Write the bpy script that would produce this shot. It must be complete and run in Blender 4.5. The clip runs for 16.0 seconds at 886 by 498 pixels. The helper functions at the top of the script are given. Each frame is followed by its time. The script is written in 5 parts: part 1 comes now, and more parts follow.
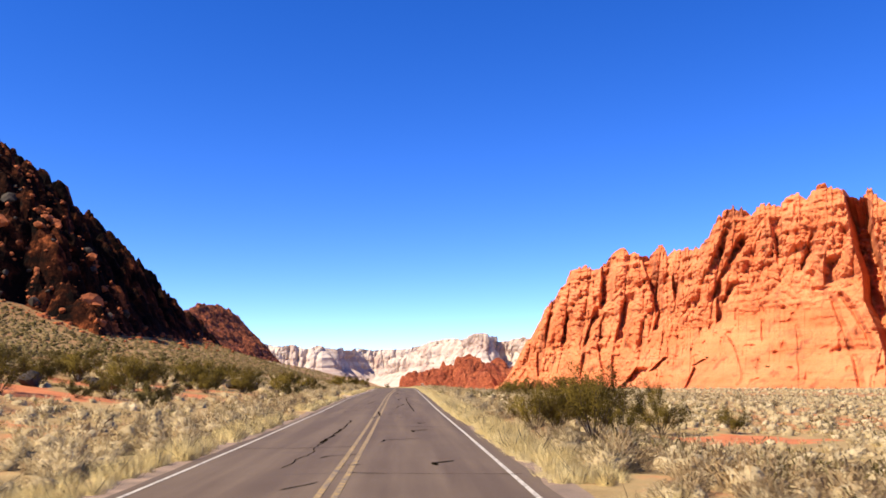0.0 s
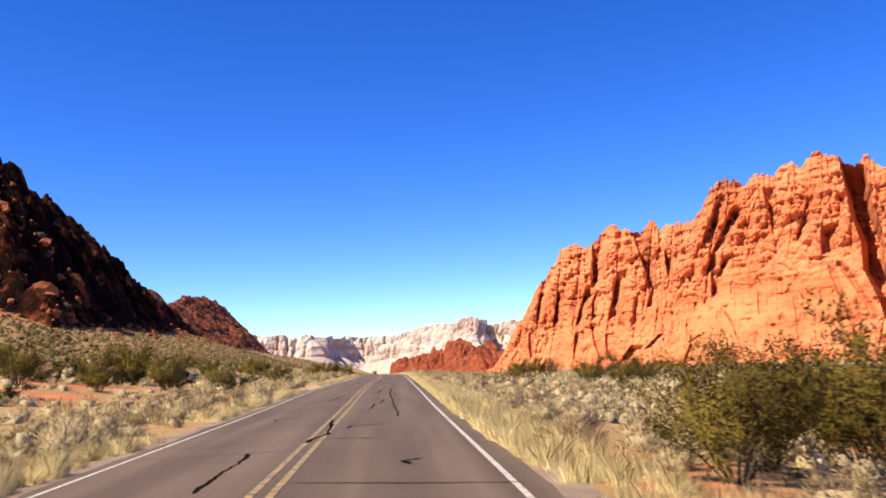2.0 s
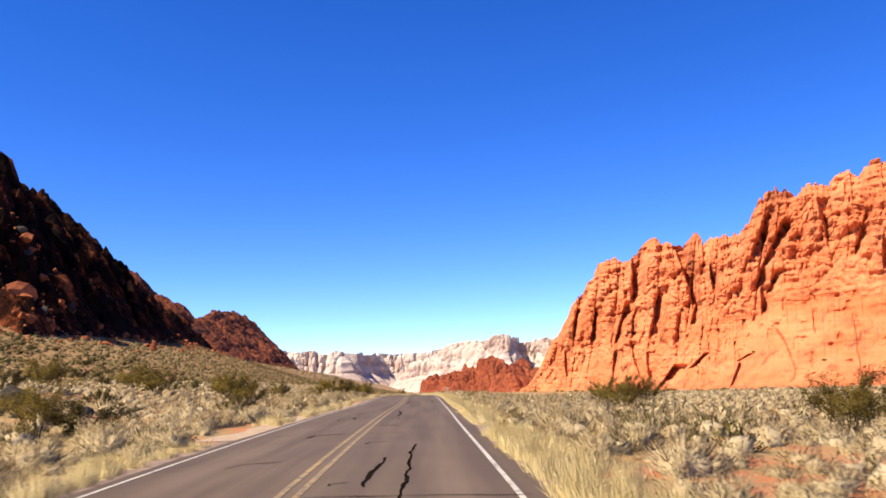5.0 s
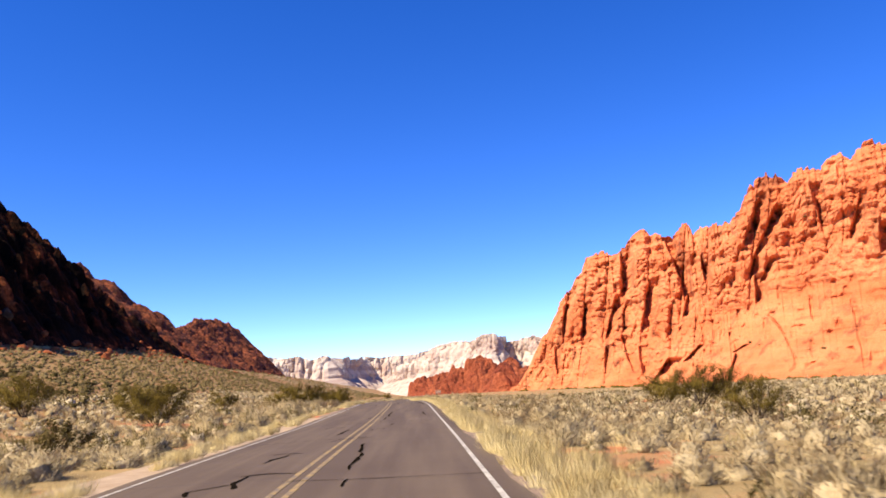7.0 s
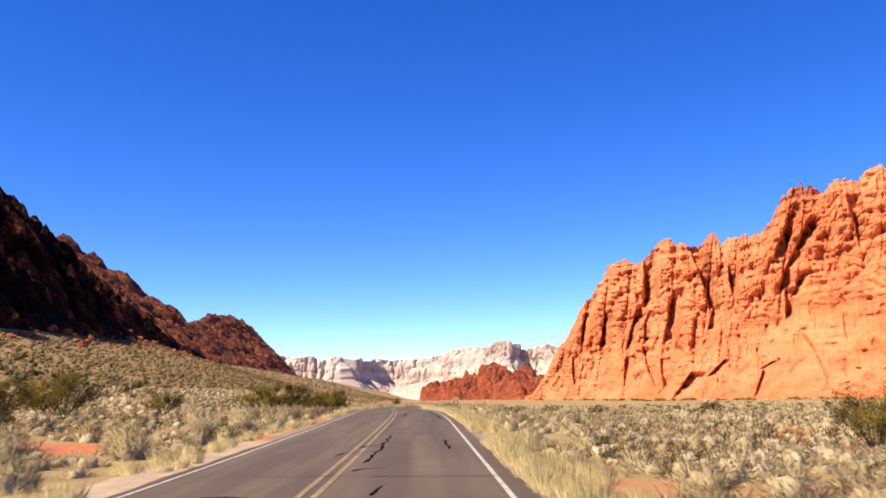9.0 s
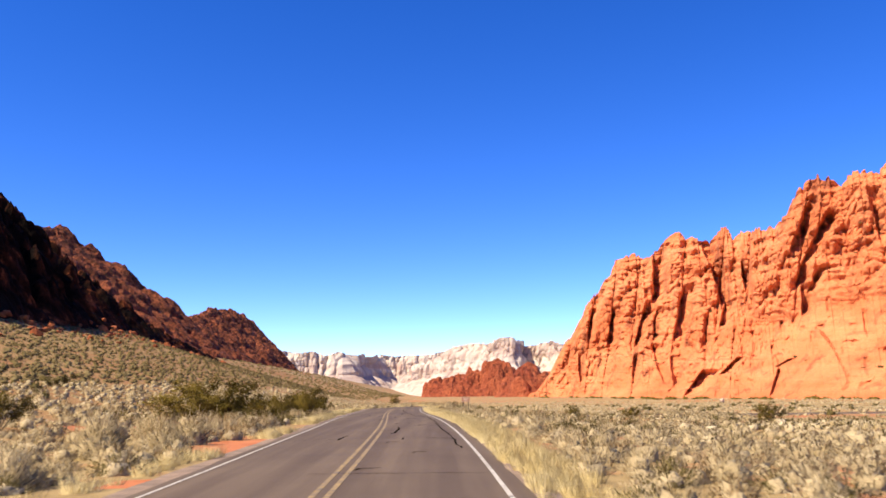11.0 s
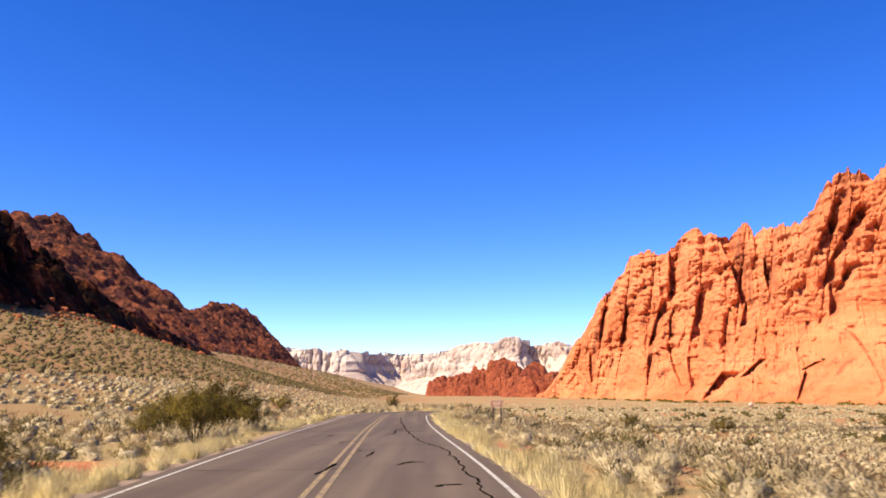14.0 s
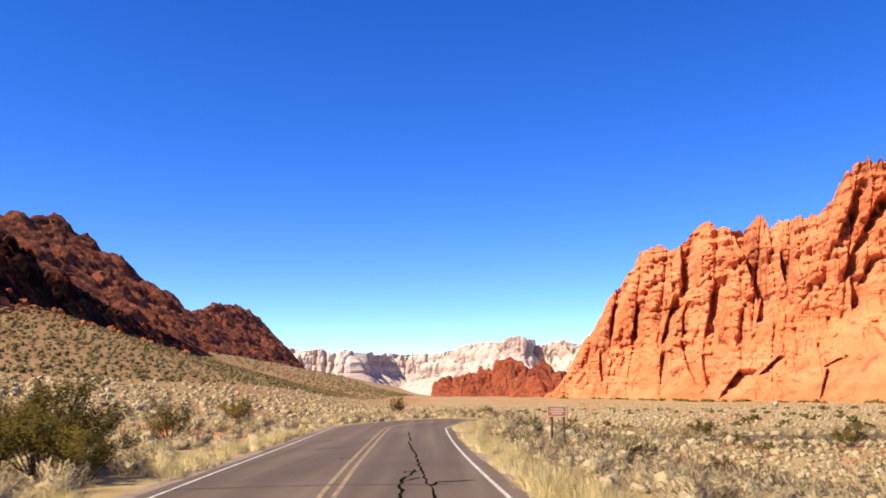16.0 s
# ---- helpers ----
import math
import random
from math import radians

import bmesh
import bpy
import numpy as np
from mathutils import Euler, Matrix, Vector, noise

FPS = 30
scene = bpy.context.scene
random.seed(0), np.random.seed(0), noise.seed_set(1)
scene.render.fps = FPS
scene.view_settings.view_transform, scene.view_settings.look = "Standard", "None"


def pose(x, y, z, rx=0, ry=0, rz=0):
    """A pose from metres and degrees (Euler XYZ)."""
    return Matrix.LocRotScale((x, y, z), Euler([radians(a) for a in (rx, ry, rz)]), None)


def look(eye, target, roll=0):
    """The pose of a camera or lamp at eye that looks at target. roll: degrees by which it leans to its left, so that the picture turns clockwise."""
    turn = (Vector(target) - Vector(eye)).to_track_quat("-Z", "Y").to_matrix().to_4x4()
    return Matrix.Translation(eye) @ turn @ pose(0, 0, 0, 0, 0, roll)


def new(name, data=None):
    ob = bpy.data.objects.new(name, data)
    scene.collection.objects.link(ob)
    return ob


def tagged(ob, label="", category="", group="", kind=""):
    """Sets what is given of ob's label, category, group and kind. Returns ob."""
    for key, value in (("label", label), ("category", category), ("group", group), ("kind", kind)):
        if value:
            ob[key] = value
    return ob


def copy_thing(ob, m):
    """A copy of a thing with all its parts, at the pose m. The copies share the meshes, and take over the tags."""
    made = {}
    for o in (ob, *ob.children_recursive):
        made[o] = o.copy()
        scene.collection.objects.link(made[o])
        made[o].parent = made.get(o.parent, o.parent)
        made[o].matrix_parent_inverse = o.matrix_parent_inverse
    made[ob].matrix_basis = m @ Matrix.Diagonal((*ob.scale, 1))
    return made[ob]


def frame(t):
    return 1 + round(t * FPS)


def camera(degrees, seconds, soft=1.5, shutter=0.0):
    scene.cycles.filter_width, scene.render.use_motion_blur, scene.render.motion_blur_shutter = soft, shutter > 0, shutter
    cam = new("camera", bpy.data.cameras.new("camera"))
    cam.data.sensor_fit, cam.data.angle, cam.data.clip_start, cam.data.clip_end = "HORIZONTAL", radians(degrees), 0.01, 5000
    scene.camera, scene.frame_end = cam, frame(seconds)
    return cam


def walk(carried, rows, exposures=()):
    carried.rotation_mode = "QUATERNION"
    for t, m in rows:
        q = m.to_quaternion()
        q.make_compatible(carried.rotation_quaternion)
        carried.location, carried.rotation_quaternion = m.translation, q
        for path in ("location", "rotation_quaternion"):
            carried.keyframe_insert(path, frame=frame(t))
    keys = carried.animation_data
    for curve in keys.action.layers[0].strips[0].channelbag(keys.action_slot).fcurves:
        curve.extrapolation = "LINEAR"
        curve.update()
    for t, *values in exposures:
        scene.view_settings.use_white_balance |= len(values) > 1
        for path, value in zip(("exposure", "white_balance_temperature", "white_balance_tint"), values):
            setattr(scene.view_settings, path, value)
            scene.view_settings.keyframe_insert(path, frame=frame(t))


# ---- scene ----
cam = camera(56.2, 16.0, soft=1.65, shutter=0.25)
PATH = [
    (0, (0.234, -1.504, 1.798), (0.326, 0.47, 2.103), -0.3),
    (0.5, (0.338, 3.468, 1.74), (0.436, 5.442, 2.045), -0.8),
    (1, (0.461, 8.432, 1.657), (0.566, 10.407, 1.954), -1.4),
    (1.5, (0.553, 13.41, 1.629), (0.67, 15.386, 1.914), -1.9),
    (2, (0.698, 18.395, 1.555), (0.821, 20.372, 1.824), -2.2),
    (2.5, (0.812, 23.454, 1.498), (0.93, 25.43, 1.779), -2.6),
    (3, (0.811, 28.46, 1.488), (0.911, 30.436, 1.782), -2.3),
    (3.5, (0.787, 33.44, 1.515), (0.857, 35.415, 1.823), -1.5),
    (4, (0.725, 38.597, 1.571), (0.772, 40.572, 1.885), -1.3),
    (4.2, (0.724, 40.746, 1.592), (0.767, 42.721, 1.905), -1.5),
    (6.5, (0.812, 65.287, 1.608), (0.893, 67.26, 1.922), -2.3),
    (7, (0.807, 70.671, 1.608), (0.895, 72.644, 1.923), -3.5),
    (7.5, (0.785, 76.06, 1.609), (0.854, 78.032, 1.934), -1.8),
    (8, (0.752, 81.433, 1.612), (0.798, 83.402, 1.962), -0.9),
    (8.5, (0.716, 86.778, 1.617), (0.758, 88.748, 1.957), -1.2),
    (9, (0.681, 92.089, 1.629), (0.728, 94.061, 1.958), -1.2),
    (11.3, (0.566, 116.347, 1.796), (0.601, 118.322, 2.113), -0.6),
    (11.5, (0.55, 118.484, 1.805), (0.581, 120.459, 2.119), -0.4),
    (12, (0.436, 123.865, 1.772), (0.468, 125.839, 2.086), -0.2),
    (12.5, (0.341, 129.115, 1.731), (0.369, 131.091, 2.041), 0.1),
    (13, (0.239, 134.358, 1.695), (0.265, 136.333, 2.006), 0.4),
    (13.5, (0.158, 139.564, 1.563), (0.182, 141.539, 1.878), 0.3),
    (14, (0.058, 144.76, 1.528), (0.083, 146.735, 1.846), 0.1),
    (14.5, (-0.076, 149.941, 1.482), (-0.053, 151.914, 1.807), 0.1),
    (15, (-0.249, 155.2, 1.441), (-0.227, 157.173, 1.769), 0.2),
    (15.5, (-0.518, 160.536, 1.389), (-0.498, 162.509, 1.712), -0.1),
    (16, (-0.862, 165.632, 1.367), (-0.846, 167.606, 1.686), -0.3),
]
walk(cam, [(t, look(eye, target, roll)) for t, eye, target, roll in PATH])


# ---- world, sun, exposure ----
TO_SUN = Vector((-0.585, -0.315, 0.748)).normalized()
world = bpy.data.worlds.new("world")
scene.world = world
world.use_nodes = True
wn = world.node_tree.nodes
sky = wn.new("ShaderNodeTexSky")
sky.sky_type = "NISHITA"
sky.sun_disc = False
sky.sun_elevation = math.asin(TO_SUN.z)
sky.sun_rotation = math.atan2(TO_SUN.x, TO_SUN.y)
sky.altitude = 1000
sky.air_density, sky.dust_density, sky.ozone_density = 0.64, 0.0, 3.0
wn["Background"].inputs["Strength"].default_value = 0.143
rich = wn.new("ShaderNodeHueSaturation")
rich.inputs["Saturation"].default_value = 1.32
rich.inputs["Hue"].default_value = 0.519
deep = wn.new("ShaderNodeGamma")
deep.inputs["Gamma"].default_value = 1.0
world.node_tree.links.new(sky.outputs["Color"], rich.inputs["Color"])
world.node_tree.links.new(rich.outputs["Color"], deep.inputs["Color"])
world.node_tree.links.new(deep.outputs["Color"], wn["Background"].inputs["Color"])
sun = new("sun", bpy.data.lights.new("sun", "SUN"))
sun.data.energy, sun.data.angle, sun.data.color = 5.4, radians(0.53), (1.0, 0.885, 0.69)
sun.matrix_world = look(TO_SUN * 100, (0, 0, 0))
scene.view_settings.exposure = 0.95


# ---- noise in arrays ----
def lattice(ix, iy, iz, seed):
    h = (ix * 374761393 + iy * 668265263 + iz * 2147483647 + seed * 1274126177) & 0xFFFFFFFF
    h = ((h ^ (h >> 13)) * 1274126177) & 0xFFFFFFFF
    return ((h ^ (h >> 16)) & 0xFFFF) / 65535.0


def vnoise(x, y, z=0.0, seed=0):
    """Smooth value noise from 0 to 1."""
    x, y, z = np.broadcast_arrays(np.asarray(x, float), np.asarray(y, float), np.asarray(z, float))
    ix, iy, iz = (np.floor(a).astype(np.int64) for a in (x, y, z))
    fx, fy, fz = x - ix, y - iy, z - iz
    fx, fy, fz = (f * f * (3 - 2 * f) for f in (fx, fy, fz))
    out = 0
    for a in (0, 1):
        for b in (0, 1):
            for c in (0, 1):
                w = (fx if a else 1 - fx) * (fy if b else 1 - fy) * (fz if c else 1 - fz)
                out = out + w * lattice(ix + a, iy + b, iz + c, seed)
    return out


def fbm(x, y, z=0.0, octaves=4, seed=0):
    """Layered noise, about -1 to 1."""
    out, amp = 0, 1.0
    for k in range(octaves):
        s = 2.03 ** k
        out = out + amp * (2 * vnoise(x * s, y * s, np.asarray(z) * s, seed + k) - 1)
        amp *= 0.5
    return out / 1.5


def ridged(x, y, z=0.0, octaves=3, seed=0):
    """Creases at 0, crests towards 1."""
    out, amp, tot = 0, 1.0, 0
    for k in range(octaves):
        s = 2.1 ** k
        out = out + amp * np.abs(2 * vnoise(x * s, y * s, np.asarray(z) * s, seed + 7 * k) - 1)
        tot += amp
        amp *= 0.5
    return out / tot


def blocks(x, y, seed=0):
    """Rounded blocks packed side by side, one to a unit: height from 0 in the joints to about 1 on the tallest crowns."""
    x, y = np.broadcast_arrays(np.asarray(x, float), np.asarray(y, float))
    ix, iy = np.floor(x).astype(np.int64), np.floor(y).astype(np.int64)
    near = np.full(x.shape, 9.0)
    second = np.full(x.shape, 9.0)
    tall = np.zeros(x.shape)
    for a in (-1, 0, 1):
        for b in (-1, 0, 1):
            cx = ix + a + 0.1 + 0.8 * lattice(ix + a, iy + b, 1, seed)
            cy = iy + b + 0.1 + 0.8 * lattice(ix + a, iy + b, 2, seed)
            d = np.hypot(x - cx, y - cy)
            first = d < near
            second = np.where(first, near, np.minimum(second, d))
            tall = np.where(first, lattice(ix + a, iy + b, 3, seed), tall)
            near = np.where(first, d, near)
    return (0.35 + 0.65 * tall) * np.clip((second - near) / 0.45, 0, 1) ** 0.5


# ---- meshes and materials ----
def fast_mesh(name, verts, faces, smooth=False):
    """A mesh from arrays of places and of triangles or quads. Places may carry the way they face in three more columns."""
    facing = np.asarray(verts)[:, 3:] if np.shape(verts)[1] == 6 else None
    verts, faces = np.asarray(verts, np.float32)[:, :3], np.asarray(faces, np.int32)
    me = bpy.data.meshes.new(name)
    n, k = faces.shape
    me.vertices.add(len(verts))
    me.vertices.foreach_set("co", verts.ravel())
    me.loops.add(n * k)
    me.loops.foreach_set("vertex_index", faces.ravel())
    me.polygons.add(n)
    me.polygons.foreach_set("loop_start", np.arange(0, n * k, k, dtype=np.int32))
    me.polygons.foreach_set("use_smooth", np.full(n, smooth))
    me.update(calc_edges=True)
    me.validate()
    if facing is not None:
        me.normals_split_custom_set_from_vertices(np.ascontiguousarray(facing, np.float32))
    return me


def grid_faces(rows, cols):
    i = np.arange(rows * cols).reshape(rows, cols)
    return np.stack([i[:-1, :-1], i[:-1, 1:], i[1:, 1:], i[1:, :-1]], -1).reshape(-1, 4)


def part(name, bm, material, parent, label=""):
    me = bpy.data.meshes.new(name)
    bm.to_mesh(me)
    bm.free()
    me.materials.append(material)
    ob = new(name, me)
    ob.parent = parent
    return tagged(ob, label)


class Nodes:
    """Builds a node material step by step."""

    def __init__(self, name, rough=0.9):
        self.m = bpy.data.materials.new(name)
        self.m.use_nodes = True
        self.t = self.m.node_tree
        self.b = self.t.nodes["Principled BSDF"]
        self.b.inputs["Roughness"].default_value = rough
        self.b.inputs["Specular IOR Level"].default_value = 0.2

    def link(self, a, b):
        self.t.links.new(a, b)

    def coord(self, scale=(1, 1, 1), where="Object"):
        c, mp = self.t.nodes.new("ShaderNodeTexCoord"), self.t.nodes.new("ShaderNodeMapping")
        mp.inputs["Scale"].default_value = scale
        self.link(c.outputs[where], mp.inputs["Vector"])
        return mp.outputs["Vector"]

    def noise(self, scale, detail=4.0, rough=0.55, vec=None, distortion=0.0):
        n = self.t.nodes.new("ShaderNodeTexNoise")
        n.inputs["Scale"].default_value, n.inputs["Detail"].default_value = scale, detail
        n.inputs["Roughness"].default_value, n.inputs["Distortion"].default_value = rough, distortion
        self.link(vec if vec is not None else self.coord(), n.inputs["Vector"])
        return n.outputs["Fac"]

    def ramp(self, fac, stops):
        r = self.t.nodes.new("ShaderNodeValToRGB")
        e = r.color_ramp.elements
        while len(e) < len(stops):
            e.new(0.5)
        for el, (p, c) in zip(e, stops):
            el.position, el.color = p, ((c, c, c, 1) if not hasattr(c, "__len__") else (*c, 1))
        self.link(fac, r.inputs["Fac"])
        return r.outputs["Color"]

    def mix(self, fac, a, b, kind="MIX"):
        n = self.t.nodes.new("ShaderNodeMix")
        n.data_type, n.blend_type = "RGBA", kind
        for v, s in ((fac, n.inputs["Factor"]), (a, n.inputs["A"]), (b, n.inputs["B"])):
            if hasattr(v, "is_output"):
                self.link(v, s)
            elif hasattr(v, "__len__"):
                s.default_value = (*v, 1)
            else:
                s.default_value = v
        return n.outputs["Result"]

    def colour(self, c):
        c = self.mix(1.0, c, (0.78, 0.745, 0.69), "MULTIPLY")
        self.link(c, self.b.inputs["Base Color"])
        return c

    def bump(self, height, strength=0.5, distance=0.1):
        n = self.t.nodes.new("ShaderNodeBump")
        n.inputs["Strength"].default_value, n.inputs["Distance"].default_value = strength, distance
        self.link(height, n.inputs["Height"])
        self.link(n.outputs["Normal"], self.b.inputs["Normal"])


def asphalt_material():
    k = Nodes("asphalt", 0.8)
    streak = k.noise(1.0, 3, vec=k.coord((1.3, 0.05, 1)))
    grain = k.noise(60.0, 2)
    patch = k.noise(0.35, 5)
    c = k.ramp(patch, [(0.3, (0.1, 0.068, 0.045)), (0.7, (0.15, 0.107, 0.072))])
    c = k.mix(0.65, c, k.ramp(streak, [(0.4, (0.085, 0.058, 0.04)), (0.68, (0.16, 0.116, 0.079))]))
    c = k.mix(0.6, c, k.ramp(grain, [(0.3, 0.45), (0.7, 0.75)]), "OVERLAY")
    cross = k.noise(1.0, 4, vec=k.coord((0.12, 2.2, 1)), distortion=0.6)
    c = k.mix(k.ramp(cross, [(0.66, 0.0), (0.72, 0.5)]), c, (0.05, 0.043, 0.042))
    k.colour(c)
    k.bump(grain, 0.25, 0.01)
    return k.m


def paint_material(name, colour, worn):
    k = Nodes(name, 0.7)
    wear = k.noise(6.0, 6, 0.7)
    k.colour(k.mix(k.ramp(wear, [(worn - 0.12, 0.0), (worn + 0.12, 1.0)]), (0.13, 0.11, 0.1), colour))
    return k.m


def soil_material():
    k = Nodes("soil", 0.95)
    big, mid, fine = k.noise(0.045, 4), k.noise(0.5, 6, 0.65), k.noise(14.0, 4, 0.7)
    sand = k.ramp(mid, [(0.3, (0.36, 0.115, 0.045)), (0.7, (0.54, 0.2, 0.085))])
    litter = k.ramp(mid, [(0.3, (0.26, 0.175, 0.075)), (0.7, (0.45, 0.335, 0.16))])
    pick = k.ramp(k.mix(0.45, big, mid), [(0.5, 0.0), (0.6, 1.0)])
    c = k.mix(pick, litter, sand)
    c = k.mix(0.5, c, k.ramp(fine, [(0.3, 0.3), (0.7, 0.7)]), "OVERLAY")
    k.colour(c)
    k.bump(k.mix(0.5, mid, fine), 0.6, 0.08)
    return k.m


def sand_material():
    k = Nodes("red_sand", 0.95)
    mid, fine = k.noise(0.9, 5, 0.6), k.noise(25.0, 4, 0.7)
    c = k.ramp(mid, [(0.3, (0.42, 0.13, 0.05)), (0.7, (0.58, 0.22, 0.095))])
    k.colour(k.mix(0.4, c, k.ramp(fine, [(0.3, 0.35), (0.7, 0.65)]), "OVERLAY"))
    k.bump(k.mix(0.5, mid, fine), 0.5, 0.05)
    return k.m


def gravel_material():
    k = Nodes("shoulder_gravel", 0.95)
    mid, fine = k.noise(1.2, 5, 0.6), k.noise(40.0, 4, 0.7)
    c = k.ramp(mid, [(0.3, (0.2, 0.15, 0.12)), (0.7, (0.38, 0.27, 0.2))])
    k.colour(k.mix(0.6, c, k.ramp(fine, [(0.3, 0.25), (0.7, 0.75)]), "OVERLAY"))
    k.bump(fine, 0.6, 0.03)
    return k.m


def red_rock_material():
    k = Nodes("red_sandstone", 0.9)
    strata = k.noise(1.0, 5, 0.6, k.coord((0.006, 0.006, 0.13)), 0.4)
    varnish_shade = k.noise(1.0, 5, 0.6, k.coord((0.09, 0.09, 0.012)))
    big, fine = k.noise(0.025, 4), k.noise(0.7, 5, 0.7)
    c = k.ramp(strata, [(0.28, (0.58, 0.152, 0.052)), (0.5, (0.76, 0.228, 0.088)), (0.72, (0.85, 0.31, 0.145))])
    c = k.mix(0.5, c, k.ramp(big, [(0.35, (0.55, 0.152, 0.052)), (0.65, (0.86, 0.345, 0.155))]))
    where = k.t.nodes.new("ShaderNodeSeparateXYZ")
    k.link(k.coord((0.01, 0.01, 0.01)), where.inputs[0])
    pale = k.mix(0.35, k.ramp(where.outputs["Y"], [(0.0, 1.0), (0.4, 1.0), (0.74, 0.9), (0.82, 0.0)]), big)
    c = k.mix(k.ramp(pale, [(0.45, 0.0), (0.8, 0.8)]), c, (0.94, 0.46, 0.2))
    # streaks of dark varnish, deepened to stand in for black fissure shade
    c = k.mix(k.ramp(varnish_shade, [(0.54, 0.0), (0.7, 0.7)]), c, (0.2, 0.055, 0.03))
    lines = k.noise(1.0, 6, 0.7, k.coord((0.012, 0.012, 0.3)), 0.8)
    c = k.mix(k.ramp(lines, [(0.6, 0.0), (0.7, 0.5)]), c, (0.3, 0.09, 0.04))
    c = k.mix(0.35, c, k.ramp(fine, [(0.3, 0.3), (0.7, 0.7)]), "OVERLAY")
    k.colour(c)
    cracks = k.noise(0.16, 6, 0.7, k.coord((1, 1, 0.5)), 1.0)
    k.bump(k.mix(0.5, k.mix(0.4, fine, strata), cracks), 0.9, 2.5)
    return k.m


def hill_rock_material():
    k = Nodes("shade_darkened_red_rock", 0.95)
    k.b.inputs["Specular IOR Level"].default_value = 0.05
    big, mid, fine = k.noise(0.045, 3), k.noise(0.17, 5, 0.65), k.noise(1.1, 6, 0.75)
    # near-black stops put the hill's shade into the red rock's colour
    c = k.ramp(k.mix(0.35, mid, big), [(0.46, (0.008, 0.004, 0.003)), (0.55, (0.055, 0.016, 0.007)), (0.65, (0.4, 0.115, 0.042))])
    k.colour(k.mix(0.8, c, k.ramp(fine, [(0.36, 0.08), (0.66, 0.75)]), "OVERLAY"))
    k.bump(k.mix(0.5, mid, fine), 1.0, 1.2)
    return k.m


def slope_soil_material():
    k = Nodes("tan_slope_soil", 0.95)
    big, mid, fine = k.noise(0.05, 4), k.noise(0.45, 6, 0.7), k.noise(9.0, 4, 0.7)
    c = k.ramp(k.mix(0.5, big, mid), [(0.36, (0.34, 0.155, 0.062)), (0.58, (0.35, 0.24, 0.105))])
    k.colour(k.mix(0.55, c, k.ramp(fine, [(0.3, 0.25), (0.7, 0.7)]), "OVERLAY"))
    k.bump(k.mix(0.5, mid, fine), 0.7, 0.1)
    return k.m


def far_rock_material():
    k = Nodes("far_red_talus", 0.9)
    mid, fine = k.noise(0.02, 5, 0.6), k.noise(0.16, 8, 0.8)
    c = k.ramp(mid, [(0.35, (0.2, 0.048, 0.022)), (0.65, (0.48, 0.14, 0.06))])
    c = k.mix(0.9, c, k.ramp(fine, [(0.38, 0.04), (0.62, 0.8)]), "OVERLAY")
    k.colour(c)
    k.bump(fine, 1.0, 14.0)
    return k.m


def pile_rock_material():
    k = Nodes("dark_red_sandstone", 0.9)
    mid, fine = k.noise(0.02, 5, 0.6), k.noise(0.2, 5, 0.75)
    c = k.ramp(mid, [(0.35, (0.38, 0.088, 0.042)), (0.65, (0.62, 0.17, 0.075))])
    # strong dark mottle paints shaded crevices into the red colour
    k.colour(k.mix(0.7, c, k.ramp(fine, [(0.34, 0.16), (0.62, 0.82)]), "OVERLAY"))
    k.bump(fine, 1.0, 12.0)
    return k.m


def white_rock_material():
    k = Nodes("white_sandstone", 0.9)
    strata = k.noise(1.0, 4, 0.6, k.coord((0.001, 0.001, 0.022)), 0.5)
    flutes = k.noise(1.0, 5, 0.6, k.coord((0.02, 0.02, 0.003)))
    c = k.ramp(strata, [(0.35, (0.5, 0.36, 0.31)), (0.6, (0.68, 0.58, 0.51))])
    c = k.mix(k.ramp(flutes, [(0.5, 0.0), (0.75, 0.6)]), c, (0.33, 0.17, 0.14))
    k.colour(c)
    k.bump(k.noise(0.03, 7, 0.75), 0.6, 14.0)
    return k.m


def leaf_material(name, stops, rough=0.8, clump=0.9, grain=13.0, mottle=0.6, through_=0.3):
    """Foliage whose tint wanders from leaf to leaf and from clump to clump."""
    k = Nodes(name, rough)
    g = k.t.nodes.new("ShaderNodeNewGeometry")
    info = k.t.nodes.new("ShaderNodeObjectInfo")
    wide = k.noise(clump, 2, vec=k.coord())
    s = k.t.nodes.new("ShaderNodeMath")
    s.operation, s.inputs[1].default_value = "MULTIPLY_ADD", 0.14
    k.link(g.outputs["Random Per Island"], s.inputs[0])
    k.link(wide, s.inputs[2])
    u = k.t.nodes.new("ShaderNodeMath")
    u.operation, u.inputs[1].default_value = "MULTIPLY_ADD", 0.25
    k.link(info.outputs["Random"], u.inputs[0])
    k.link(s.outputs[0], u.inputs[2])
    speck = k.noise(grain, 3, 0.75)
    tint = k.colour(k.mix(mottle, k.ramp(u.outputs[0], stops), k.ramp(speck, [(0.34, 0.2), (0.62, 0.62)]), "OVERLAY"))
    k.bump(speck, 0.5, 0.08)
    k.b.inputs["Specular IOR Level"].default_value = 0.1
    # thin leaves let part of the light through
    thin, both = k.t.nodes.new("ShaderNodeBsdfTranslucent"), k.t.nodes.new("ShaderNodeMixShader")
    both.inputs["Fac"].default_value = through_
    k.link(tint, thin.inputs["Color"])
    k.link(k.b.outputs["BSDF"], both.inputs[1])
    k.link(thin.outputs["BSDF"], both.inputs[2])
    k.link(both.outputs["Shader"], k.t.nodes["Material Output"].inputs["Surface"])
    return k.m


